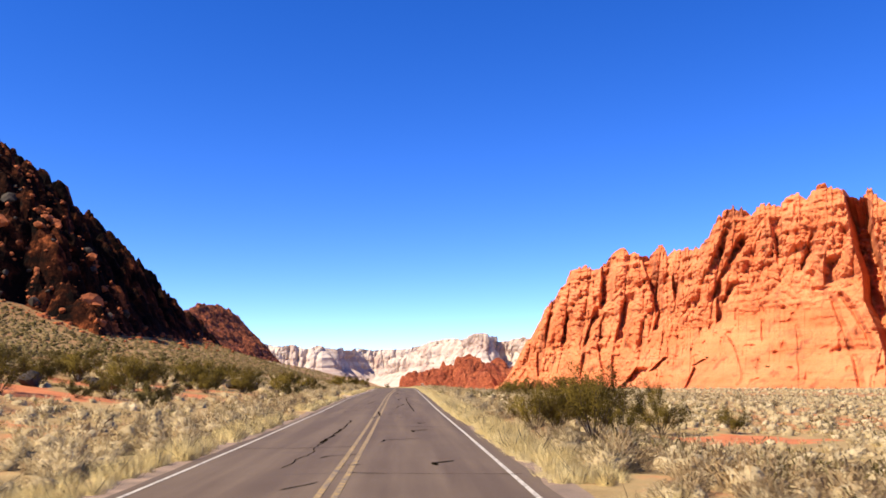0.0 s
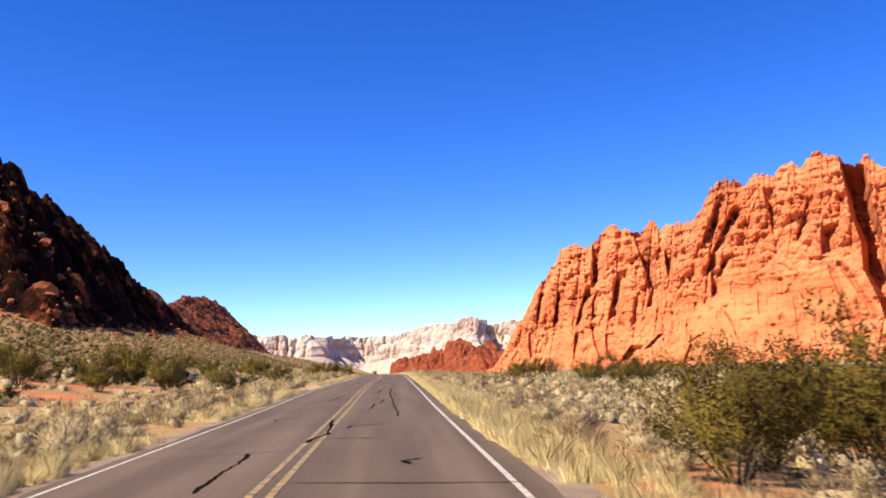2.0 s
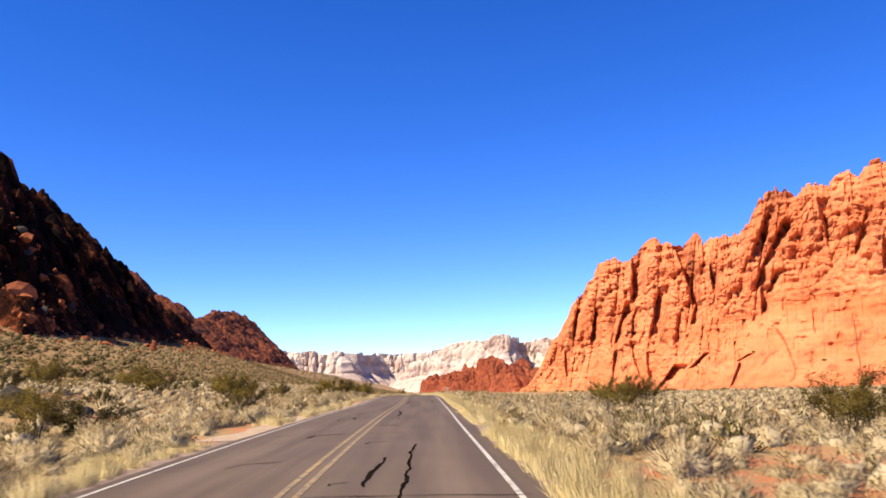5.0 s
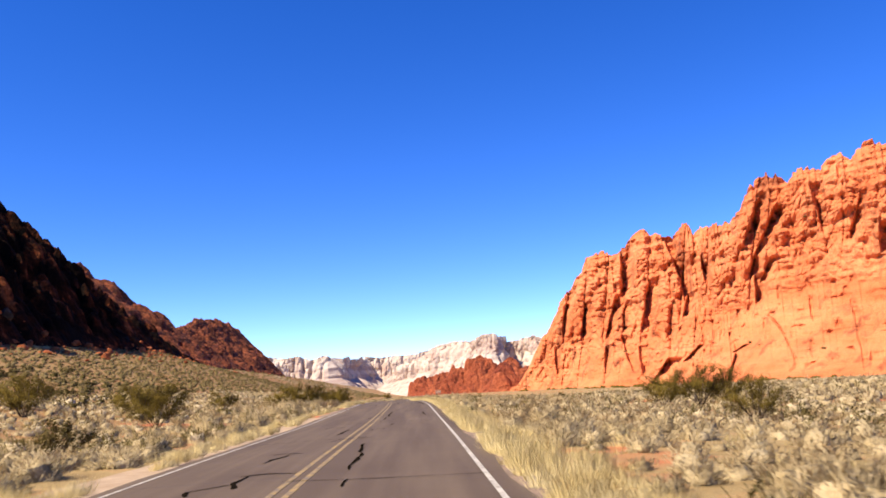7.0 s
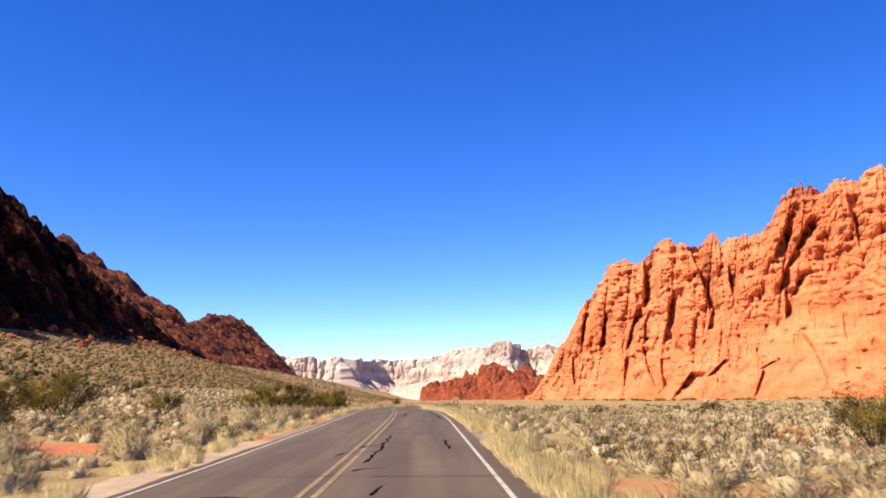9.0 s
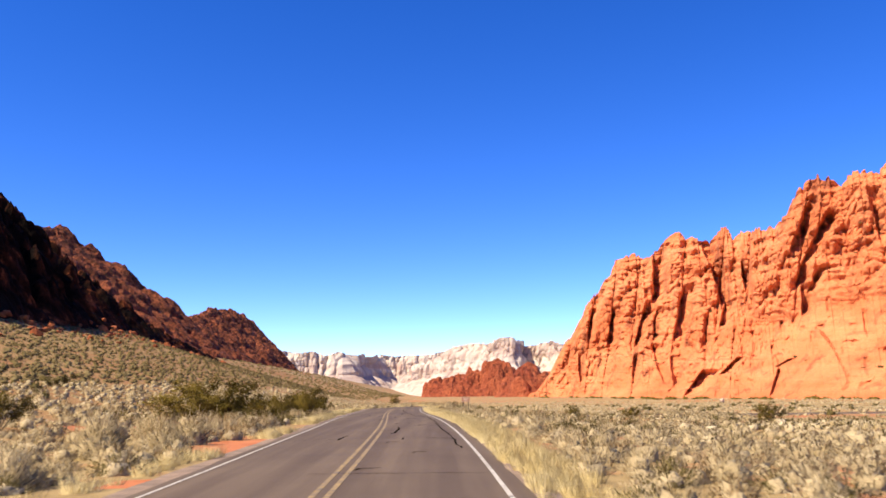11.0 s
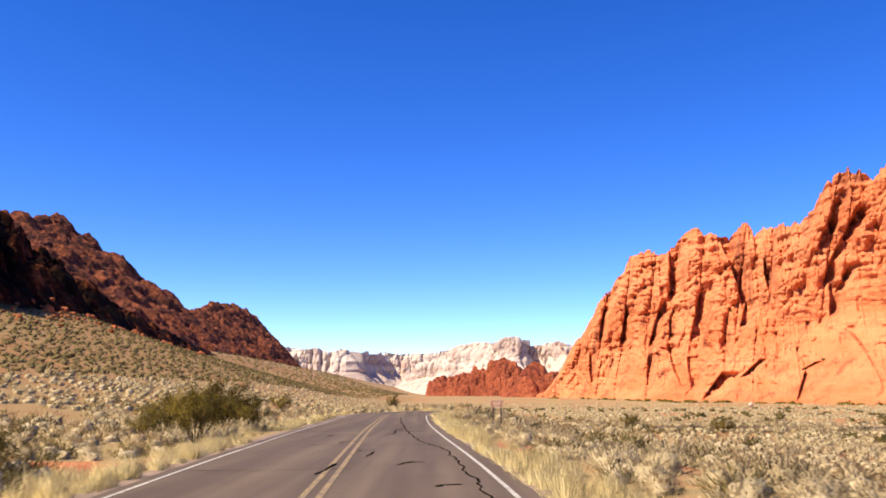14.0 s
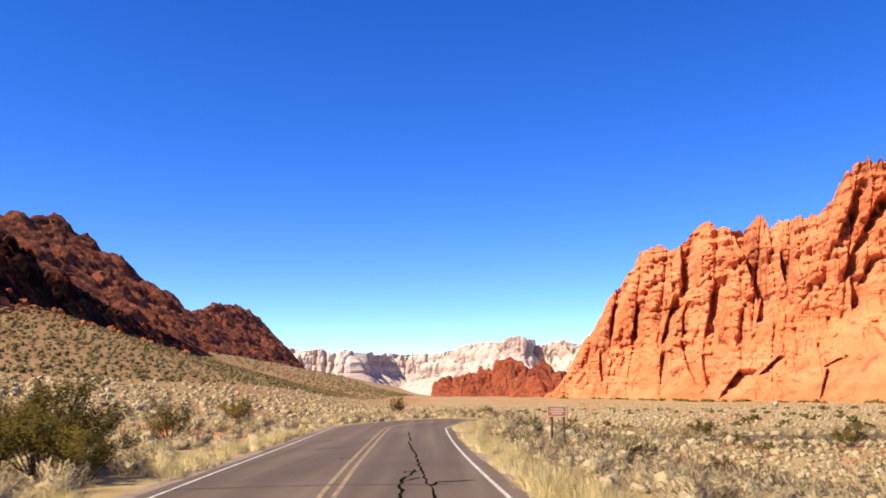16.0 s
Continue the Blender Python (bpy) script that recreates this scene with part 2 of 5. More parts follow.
def pale_sand_material():
    k = Nodes("pale_sand", 0.95)
    mid, fine = k.noise(1.5, 5, 0.6), k.noise(45.0, 4, 0.7)
    c = k.ramp(mid, [(0.3, (0.36, 0.25, 0.16)), (0.7, (0.55, 0.42, 0.3))])
    k.colour(k.mix(0.4, c, k.ramp(fine, [(0.3, 0.3), (0.7, 0.7)]), "OVERLAY"))
    k.bump(fine, 0.5, 0.03)
    return k.m


SAND_PALE = pale_sand_material()
ASPHALT, SOIL, SAND, GRAVEL = asphalt_material(), soil_material(), sand_material(), gravel_material()
WHITE_LINE = paint_material("worn_white_paint", (0.58, 0.54, 0.48), 0.42)
YELLOW_LINE = paint_material("worn_yellow_paint", (0.46, 0.31, 0.11), 0.51)
RED_ROCK, HILL_ROCK, FAR_ROCK = red_rock_material(), hill_rock_material(), far_rock_material()
PILE_ROCK, WHITE_ROCK = pile_rock_material(), white_rock_material()
SAGE = leaf_material("sage_leaves", [(0.3, (0.34, 0.265, 0.14)), (0.55, (0.53, 0.422, 0.25)), (0.8, (0.67, 0.555, 0.36)), (1.05, (0.75, 0.64, 0.445))], mottle=0.25, clump=0.4, grain=20.0)
# sage tints turned down, standing in for the shade between the sprays
INNER = leaf_material("shade_toned_inner_growth", [(0.3, (0.25, 0.19, 0.1)), (0.55, (0.41, 0.322, 0.185)), (0.8, (0.54, 0.44, 0.275)), (1.05, (0.65, 0.55, 0.38))], mottle=0.4, clump=0.4, grain=20.0, through_=0.0)
DRY = leaf_material("dry_brown_twigs", [(0.3, (0.24, 0.15, 0.07)), (0.6, (0.44, 0.31, 0.17)), (1.0, (0.6, 0.46, 0.28))])
STRAW = leaf_material("straw_grass", [(0.3, (0.6, 0.44, 0.17)), (0.6, (0.8, 0.64, 0.31)), (1.0, (0.92, 0.8, 0.5))], mottle=0.1)
GREEN = leaf_material("creosote_leaves", [(0.3, (0.06, 0.044, 0.007)), (0.6, (0.145, 0.105, 0.018)), (1.0, (0.28, 0.205, 0.042))], mottle=0.3)
OLIVE = leaf_material("brown_olive_leaves", [(0.3, (0.05, 0.04, 0.01)), (0.6, (0.12, 0.095, 0.03)), (1.0, (0.24, 0.19, 0.075))], mottle=0.4)
SLOPE_LEAF = leaf_material("tan_slope_leaves", [(0.3, (0.085, 0.062, 0.025)), (0.6, (0.19, 0.143, 0.06)), (1.0, (0.36, 0.285, 0.14))], mottle=0.4, clump=0.3)
k_ = Nodes("dark_twigs", 0.9)
k_.colour(k_.ramp(k_.noise(4.0, 3), [(0.3, (0.05, 0.035, 0.025)), (0.7, (0.14, 0.1, 0.075))]))
TWIG = k_.m
k_ = Nodes("crack_tar", 0.9)
k_.colour(k_.ramp(k_.noise(9.0, 3), [(0.3, (0.006, 0.005, 0.004)), (0.7, (0.018, 0.014, 0.011))]))
k_.b.inputs["Specular IOR Level"].default_value = 0.0
TAR = k_.m


# ---- the lie of the land ----
LEVEL_Y = [-200, 0, 20, 50, 66, 90, 110, 142, 163, 178, 188, 198, 216, 240, 262, 300, 400, 500, 600, 850, 1500, 3500, 5000]
LEVEL_Z = [0.3, 0.05, 0, 0, 0.1, 0.08, -0.05, -0.08, -0.25, -0.55, -0.74, -0.94, -1.1, -1.35, -2.0, -3.3, -6.5, -9, -10, -11.5, -20, -48, -62]
AXIS_Y = [-60, 0, 20, 50, 80, 105, 142, 161, 178, 198, 213]
AXIS_X = [-0.8, -0.9, -0.9, -1.1, -1.25, -1.15, -1.25, -1.8, -2.7, -3.4, -3.6]


def soft_interp(y, ys, xs, reach):
    """A table read with its corners rounded off."""
    return sum(np.interp(y + reach * d, ys, xs) for d in (-1, -0.6, -0.2, 0.2, 0.6, 1)) / 6


def level(y):
    return soft_interp(np.asarray(y, float), LEVEL_Y, LEVEL_Z, 6.0)


BEND_Y, BEND_R = 212.0, 24.0
axis = [(float(soft_interp(y, AXIS_Y, AXIS_X, 10.0)), float(y)) for y in np.arange(-50, BEND_Y, 1.0)]
x_end = axis[-1][0]
for a in np.arange(0.5, 96, 2.4):
    axis.append((x_end + BEND_R * (1 - math.cos(radians(a))), BEND_Y - 1 + BEND_R * math.sin(radians(a))))
for d in np.arange(2, 70, 2.0):
    last, prev = axis[-1], axis[-2]
    h = math.hypot(last[0] - prev[0], last[1] - prev[1])
    axis.append((last[0] + 2 * (last[0] - prev[0]) / h, last[1] + 2 * (last[1] - prev[1]) / h))
AXIS = np.array(axis)


def off_road(x, y):
    """Distance from the road's centre line."""
    x, y = np.asarray(x, float), np.asarray(y, float)
    out = np.full(x.shape, 1e9)
    near = (x > -60) & (x < 130) & (y > -80) & (y < 280)
    if near.any():
        px, py = x[near], y[near]
        best = np.full(px.shape, 1e9)
        for ax, ay in AXIS[::2]:
            best = np.minimum(best, (px - ax) ** 2 + (py - ay) ** 2)
        out[near] = np.sqrt(best)
    return out


def fall(x, y):
    """How far the land east of the road lies below it."""
    east = np.clip((x - np.interp(y, AXIS_Y, AXIS_X) - 4.8) / 12.0, 0, 1)
    return east * east * (3 - 2 * east) * np.interp(y, [-200, 0, 46, 62, 110, 150, 200, 260, 330, 400], [1.2, 1.3, 1.4, 0.6, 0.4, 0.7, 1.8, 1.9, 0.8, 0])


def ground_z(x, y, off=None):
    x, y = np.asarray(x, float), np.asarray(y, float)
    off = off_road(x, y) if off is None else off
    xc = np.interp(y, AXIS_Y, AXIS_X)
    z = level(y)
    high = np.interp(y, [-200, 163, 240, 380, 500, 665, 850, 1500, 3500, 5000], [0.3, -0.25, -0.4, 0, -4, -10, -11.5, -20, -48, -62])
    w = np.clip((-x - 14) / 45, 0, 1)
    z = z + (high - z) * w * w * (3 - 2 * w)
    left = np.clip(xc - x - 6.5, 0, None)
    steep = np.interp(y, [0, 100, 130, 163, 230, 283, 317, 340, 371, 450, 550], [1.4, 1.3, 1.1, 1.2, 1.5, 1.65, 1.75, 1.6, 1.3, 1.07, 1.0])
    z = z + np.minimum(steep * (0.06 * left * left / (left + 4.0) + 0.0013 * left * left), 30 + 0.02 * left)
    z = z - fall(x, y)
    away = np.clip((off - 3.6) / 5.0, 0, 1)
    rough = 0.22 * fbm(x / 7, y / 7, 0, 3, 11) + 0.5 * fbm(x / 40, y / 40, 0, 2, 12) * np.clip((off - 6) / 30, 0, 1)
    z = z + rough * away
    z = z - 0.055 - 0.02 * np.clip((off - 3.5) / 1.2, 0, 1) * (1 - away)
    return z


BARE = [(-9.6, 164.5, 2.4, 1.9), (-5.7, 141, 1.1, 3.6), (-5.0, 127, 0.6, 11), (-25, 46, 10, 4.0), (-20, 60, 6, 3.4), (-18, 71, 6, 3.0), (17.5, 40.5, 4.2, 2.6), (4.0, 106, 0.5, 1.2), (-20, 33, 4, 1.6),
        (22, 30, 3, 1.8), (-13, 96, 4, 1.2), (-12, 120, 3.5, 2.0), (24, 112, 3, 1.5), (-12, 163, 2.0, 2.4), (37, 210, 2.6, 1.2), (30, 196, 2.0, 1.0), (-14, 150, 3, 1.5)]


def bare(x, y):
    """1 where the red sand lies open, 0 where plants stand."""
    out = np.zeros(np.shape(x))
    for cx, cy, rx, ry in BARE:
        d = np.sqrt(((x - cx) / rx) ** 2 + ((y - cy) / ry) ** 2) + 0.5 * fbm(x / 2.2, y / 2.2, 0, 3, 15)
        out = np.maximum(out, np.clip(1.5 - d, 0, 1))
    return out


# ground: one sheet to the horizon
gx = np.concatenate([np.linspace(-4000, -400, 20)[:-1], np.linspace(-400, -40, 60)[:-1], np.linspace(-40, 40, 81)[:-1], np.linspace(40, 400, 50)[:-1], np.linspace(400, 4000, 20)])
gy = np.concatenate([np.linspace(-1500, -40, 14)[:-1], np.linspace(-40, 260, 190)[:-1], np.linspace(260, 700, 90)[:-1], np.linspace(700, 4900, 90)])
GX, GY = np.meshgrid(gx, gy)
ground = new("ground", fast_mesh("ground", np.stack([GX, GY, ground_z(GX.ravel(), GY.ravel()).reshape(GX.shape)], -1).reshape(-1, 3), grid_faces(len(gy), len(gx)), True))
ground.data.materials.append(SOIL)
ground.data.materials.append(SAND)
ground.data.materials.append(slope_soil_material())
mids = np.empty(len(ground.data.polygons) * 3, np.float32)
ground.data.polygons.foreach_get("center", mids)
mids = mids.reshape(-1, 3)
ground.data.polygons.foreach_set("material_index", np.where(bare(mids[:, 0], mids[:, 1]) > 0.5, 1, np.where((mids[:, 0] < -15 + 3 * fbm(mids[:, 0] / 6, mids[:, 1] / 6, 0, 3, 16)) & (mids[:, 1] > 20) & (mids[:, 1] < 900), 2, 0)).astype(np.int32))
tagged(ground, "red desert sand with dry tan plant litter", "ground", kind="structure")

# ---- road ----
tang = np.gradient(AXIS, axis=0)
tang /= np.linalg.norm(tang, axis=1)[:, None]
SIDE = np.stack([tang[:, 1], -tang[:, 0]], 1)


def road_z(y, across):
    return level(y) + 0.02 - 0.012 * np.abs(across)


def strip(name, left, right, lift, material, wobble=0.0, sink=0.0, cols=2, seed=0, span=None):
    """A band along the road, from left to right of its centre line, with turned-down edges."""
    pick = np.arange(len(AXIS)) if span is None else np.where((AXIS[:, 1] >= span[0]) & (AXIS[:, 1] <= span[1]) & (np.arange(len(AXIS)) < BEND_Y + 60))[0]
    s = np.arange(len(pick))
    rows = []
    for j, f in enumerate(np.linspace(0, 1, cols)):
        o = left + (right - left) * f
        w = wobble * (fbm(s / 2.5, j * 9.0 + seed, 0, 3, 31)) if j in (0, cols - 1) else 0
        p = AXIS[pick] + SIDE[pick] * (o + w * (1 if j else -1) * np.ones(len(pick)))[:, None]
        rows.append(np.column_stack([p, road_z(AXIS[pick, 1], o) - fall(AXIS[pick, 0], AXIS[pick, 1]) + lift]))
    if sink:
        rows = [rows[0] - (0, 0, sink)] + rows + [rows[-1] - (0, 0, sink)]
    v = np.stack(rows, 1)
    ob = new(name, fast_mesh(name, v.reshape(-1, 3), grid_faces(v.shape[0], v.shape[1])))
    ob.data.materials.append(material)
    return ob


road = strip("road", -3.5, 3.55, 0.0, ASPHALT, wobble=0.1, sink=0.12, cols=9)
tagged(road, "weathered grey two-lane asphalt road with tarred cracks", "road", kind="structure")
for name, o, w, m, lab in (("edge_line", -3.2, 0.085, WHITE_LINE, "worn white painted edge line"), ("edge_line", 3.15, 0.09, WHITE_LINE, "worn white painted edge line"),
                           ("centre_line", -0.16, 0.105, YELLOW_LINE, "faded yellow painted centre line"), ("centre_line", 0.1, 0.105, YELLOW_LINE, "faded yellow painted centre line")):
    ln = strip(name, o - w / 2, o + w / 2, 0.006, m)
    ln.parent = road
    tagged(ln, lab)
for side, w0, w1, sd in (("left", -4.0, -3.4, 1), ("right", 3.4, 4.0, 2)):
    sh = strip("shoulder", w0, w1, -0.02, GRAVEL, wobble=0.12, sink=0.1, cols=4, seed=sd)
    tagged(sh, "narrow gravel shoulder with sand", "road shoulder", kind="structure")


verge = strip("shoulder", -4.75, -3.42, -0.012, SAND_PALE, wobble=0.3, sink=0.15, cols=5, seed=5, span=(74, 122))
tagged(verge, "pale sandy shoulder beside the asphalt", "road shoulder", kind="structure")


def crack(points, width, seed):
    """A run of tar over a crack, of uneven width, laid on the asphalt."""
    rng = random.Random(seed)
    v = []
    for (x0, y0), (x1, y1) in zip(points[:-1], points[1:]):
        n = max(4, int(math.hypot(x1 - x0, y1 - y0) / 0.12))
        for i in range(n + (1 if (x1, y1) == points[-1] else 0)):
            f = i / n
            v.append((x0 + (x1 - x0) * f, y0 + (y1 - y0) * f))
    v = np.array(v)
    along = np.arange(len(v)) * 0.12
    v = v + np.column_stack([0.1 * fbm(along / 0.9, seed * 3.1, 0, 4, 61), 0.1 * fbm(along / 0.9, seed * 3.1, 5.0, 4, 62)])
    p = np.array(v)
    d = np.gradient(p, axis=0)
    d /= np.linalg.norm(d, axis=1)[:, None] + 1e-9
    nrm = np.stack([d[:, 1], -d[:, 0]], 1)
    w = np.clip(width * (1.0 + 0.9 * fbm(along / 0.5, seed * 1.7, 9.0, 3, 63)), 0.015, None)
    w[0] = w[-1] = 0.01
    xc = np.interp(p[:, 1], AXIS[:int(BEND_Y + 40), 1], AXIS[:int(BEND_Y + 40), 0])
    rows = [np.column_stack([p + nrm * (w * s)[:, None], road_z(p[:, 1], p[:, 0] - xc) + 0.010]) for s in (-0.5, 0.5)]
    a = np.stack(rows, 1)
    ob = new("tar_seam", fast_mesh("tar_seam", a.reshape(-1, 3), grid_faces(len(v), 2)))
    ob.data.materials.append(TAR)
    ob.parent = road
    return ob


CRACKS_NEAR = [
    (((-1.7, 12.2), (-1.3, 13.2)), 0.16), (((-1.1, 15.7), (-0.6, 16.1)), 0.12), (((-2.2, 15.6), (-2.0, 19.3), (-2.1, 23.0)), 0.06),
    (((-2.1, 22.0), (-2.0, 26.1), (-1.9, 29.0)), 0.2), (((-1.9, 29.5), (-2.0, 34.2)), 0.16), (((-1.2, 35.8), (-0.9, 38.0), (-1.1, 42.8)), 0.22),
    (((0.75, 43.5), (0.62, 49.5), (0.55, 52.5), (0.4, 60.0), (0.4, 70.0)), 0.13), (((-0.25, 47.8), (-0.2, 51.6), (0.1, 52.1), (0.65, 52.0)), 0.13), (((-2.3, 55.5), (-1.9, 59.3)), 0.2),
    (((0.1, 52.0), (0.15, 54.5)), 0.16),
]
CRACKS_MIDWAY = [
    (((-0.3, 62.0), (-0.1, 66.5)), 0.18), (((-2.3, 84.6), (-2.35, 86.6)), 0.2), (((-2.5, 89.3), (-2.3, 91.4)), 0.2),
    (((-0.45, 84.0), (-0.35, 85.0)), 0.14), (((-0.55, 86.6), (-0.45, 88.8), (-0.65, 93.8)), 0.2), (((-1.9, 99.5), (-1.7, 103.0)), 0.2),
    (((-0.25, 105.5), (-0.15, 106.9)), 0.14), (((-0.75, 111.5), (-0.65, 115.0), (-0.6, 122.5)), 0.18), (((1.35, 115.8), (1.3, 120.0)), 0.16),
]
CRACKS_BEND = [
    (((-2.6, 142.2), (-2.4, 144.8)), 0.16), (((-0.85, 145.6), (-0.7, 148.5), (-0.8, 151.5)), 0.2), (((-0.3, 142.0), (-0.3, 143.2)), 0.2),
    (((1.5, 138.0), (1.4, 143.6), (1.2, 148.7), (0.95, 158.0), (0.7, 164.0), (0.4, 170.0), (-0.2, 173.0), (-0.75, 178.5), (-1.1, 184.0), (-1.8, 196.0), (-2.3, 208.0)), 0.13), (((-2.2, 161.2), (-2.05, 163.8)), 0.18), (((-0.7, 163.6), (-0.35, 164.9)), 0.14),
    (((-1.6, 166.0), (-1.5, 168.0)), 0.14), (((-1.75, 178.8), (-1.5, 180.6), (-1.6, 183.5), (-1.4, 186.5)), 0.17), (((-1.6, 183.5), (-1.2, 184.3)), 0.12),
    (((-2.9, 177.0), (-2.5, 177.9)), 0.14),
]
for i, (pts, w) in enumerate(CRACKS_NEAR + CRACKS_MIDWAY + CRACKS_BEND):
    crack(list(pts), 0.36 * w, 50 + i)
for i in range(46):
    rng = random.Random(300 + i)
    y = 6 + 4.3 * i + rng.uniform(-1.5, 1.5)
    x = float(np.interp(y, AXIS_Y, AXIS_X)) + rng.choice((-1.6, -0.5, 0.2, 0.5, 1.6)) + rng.uniform(-0.3, 0.3)
    run_ = rng.uniform(0.5, 1.8)
    turn_ = rng.choice((0.15, -0.15, 0.25, 1.3))
    knee = (x + 0.5 * run_ * math.sin(turn_), y + 0.5 * run_ * math.cos(turn_))
    crack([(x, y), knee, (x + run_ * math.sin(turn_ + 0.5), y + run_ * math.cos(turn_ + 0.5))], rng.uniform(0.05, 0.1), 300 + i)
for i, y in enumerate((14.4, 20.5, 29.6, 47.6, 61.0, 74.5, 84.9, 97.0, 108.5, 121.0, 131.0, 142.6, 153.0, 162.3, 171.5, 182.6)):
    rng = random.Random(i)
    xc = float(np.interp(y, AXIS_Y, AXIS_X))
    a, b = (-3.3, rng.uniform(-0.5, 2.5)) if i % 2 else (rng.uniform(-2.0, 0.2), 3.3)
    crack([(xc + a, y + rng.uniform(-0.4, 0.4)), (xc + (a + b) / 2, y), (xc + b, y + rng.uniform(-0.4, 0.4))], 0.035, 150 + i)


# ---- cliffs and hills ----
def columns(s, least, most, seed, fixed=()):
    """Pillars side by side, of uneven width: how far each stands out at s, and how deep in a crease s lies."""
    rng = random.Random(seed)
    edges, out = [-200.0], []
    while edges[-1] < 1600:
        step = edges[-1] + rng.uniform(least, most)
        if fixed and fixed[0] - 0.5 * most < edges[-1] < fixed[-1]:
            step = min(f for f in fixed if f > edges[-1])
        edges.append(step)
        out.append(rng.uniform(-0.25, 0.35))
    edges, out = np.array(edges), np.array(out + [0])
    i = np.clip(np.searchsorted(edges, s) - 1, 0, len(out) - 2)
    w = edges[i + 1] - edges[i]
    u = np.clip(2 * (s - edges[i]) / w - 1, -1, 1)
    return w * (0.33 * np.sqrt(1 - np.abs(u) ** 2.5) + out[i]), np.clip((np.abs(u) - 0.86) / 0.09, 0, 1)


# fissures: along the rim and height at the upper end, the same at the lower end, width, depth
TOWER_FISSURES = [
    (266, 124, 262, 76, 4.5, 14), (254, 71, 238, 35, 3.0, 10), (318, 120, 336, 62, 4.5, 14), (338, 64, 331, 44, 4.5, 13), (293, 80, 281, 37, 4.0, 12),
    (266, 64, 259, 38, 3.0, 10), (211, 68, 201, 36, 3.0, 9), (187, 88, 174, 46, 3.0, 9), (160, 28, 161, 2, 2.5, 7), (305, 8, 286, -9, 7.0, 13),
    (257, 31, 266, 2, 2.5, 8), (277, 20, 277, -2, 3.0, 8), (236, 24, 233, 0, 2.5, 7), (347, 17, 327, 6, 3.0, 8), (366, 95, 371, 72, 3.0, 8),
]
SLAB_FISSURES = [
    (456, 130, 436, 94, 3.0, 10), (470, 120, 437, 70, 3.0, 10), (442, 67, 441, 47, 3.0, 9), (459, 79, 447, 63, 2.0, 6), (503, 130, 509, 92, 2.0, 8),
    (542, 112, 531, 83, 2.0, 7), (557, 87, 555, 70, 3.5, 9), (424, 15, 404, 10, 2.0, 6), (406, 8, 390, -8, 2.5, 8), (577, 13, 588, -8, 2.0, 7),
    (523, 46, 528, -4, 1.0, 2.5), (560, 57, 577, 17, 1.2, 4), (569, 60, 593, 24, 1.2, 4), (489, 45, 491, 28, 1.5, 4),
]


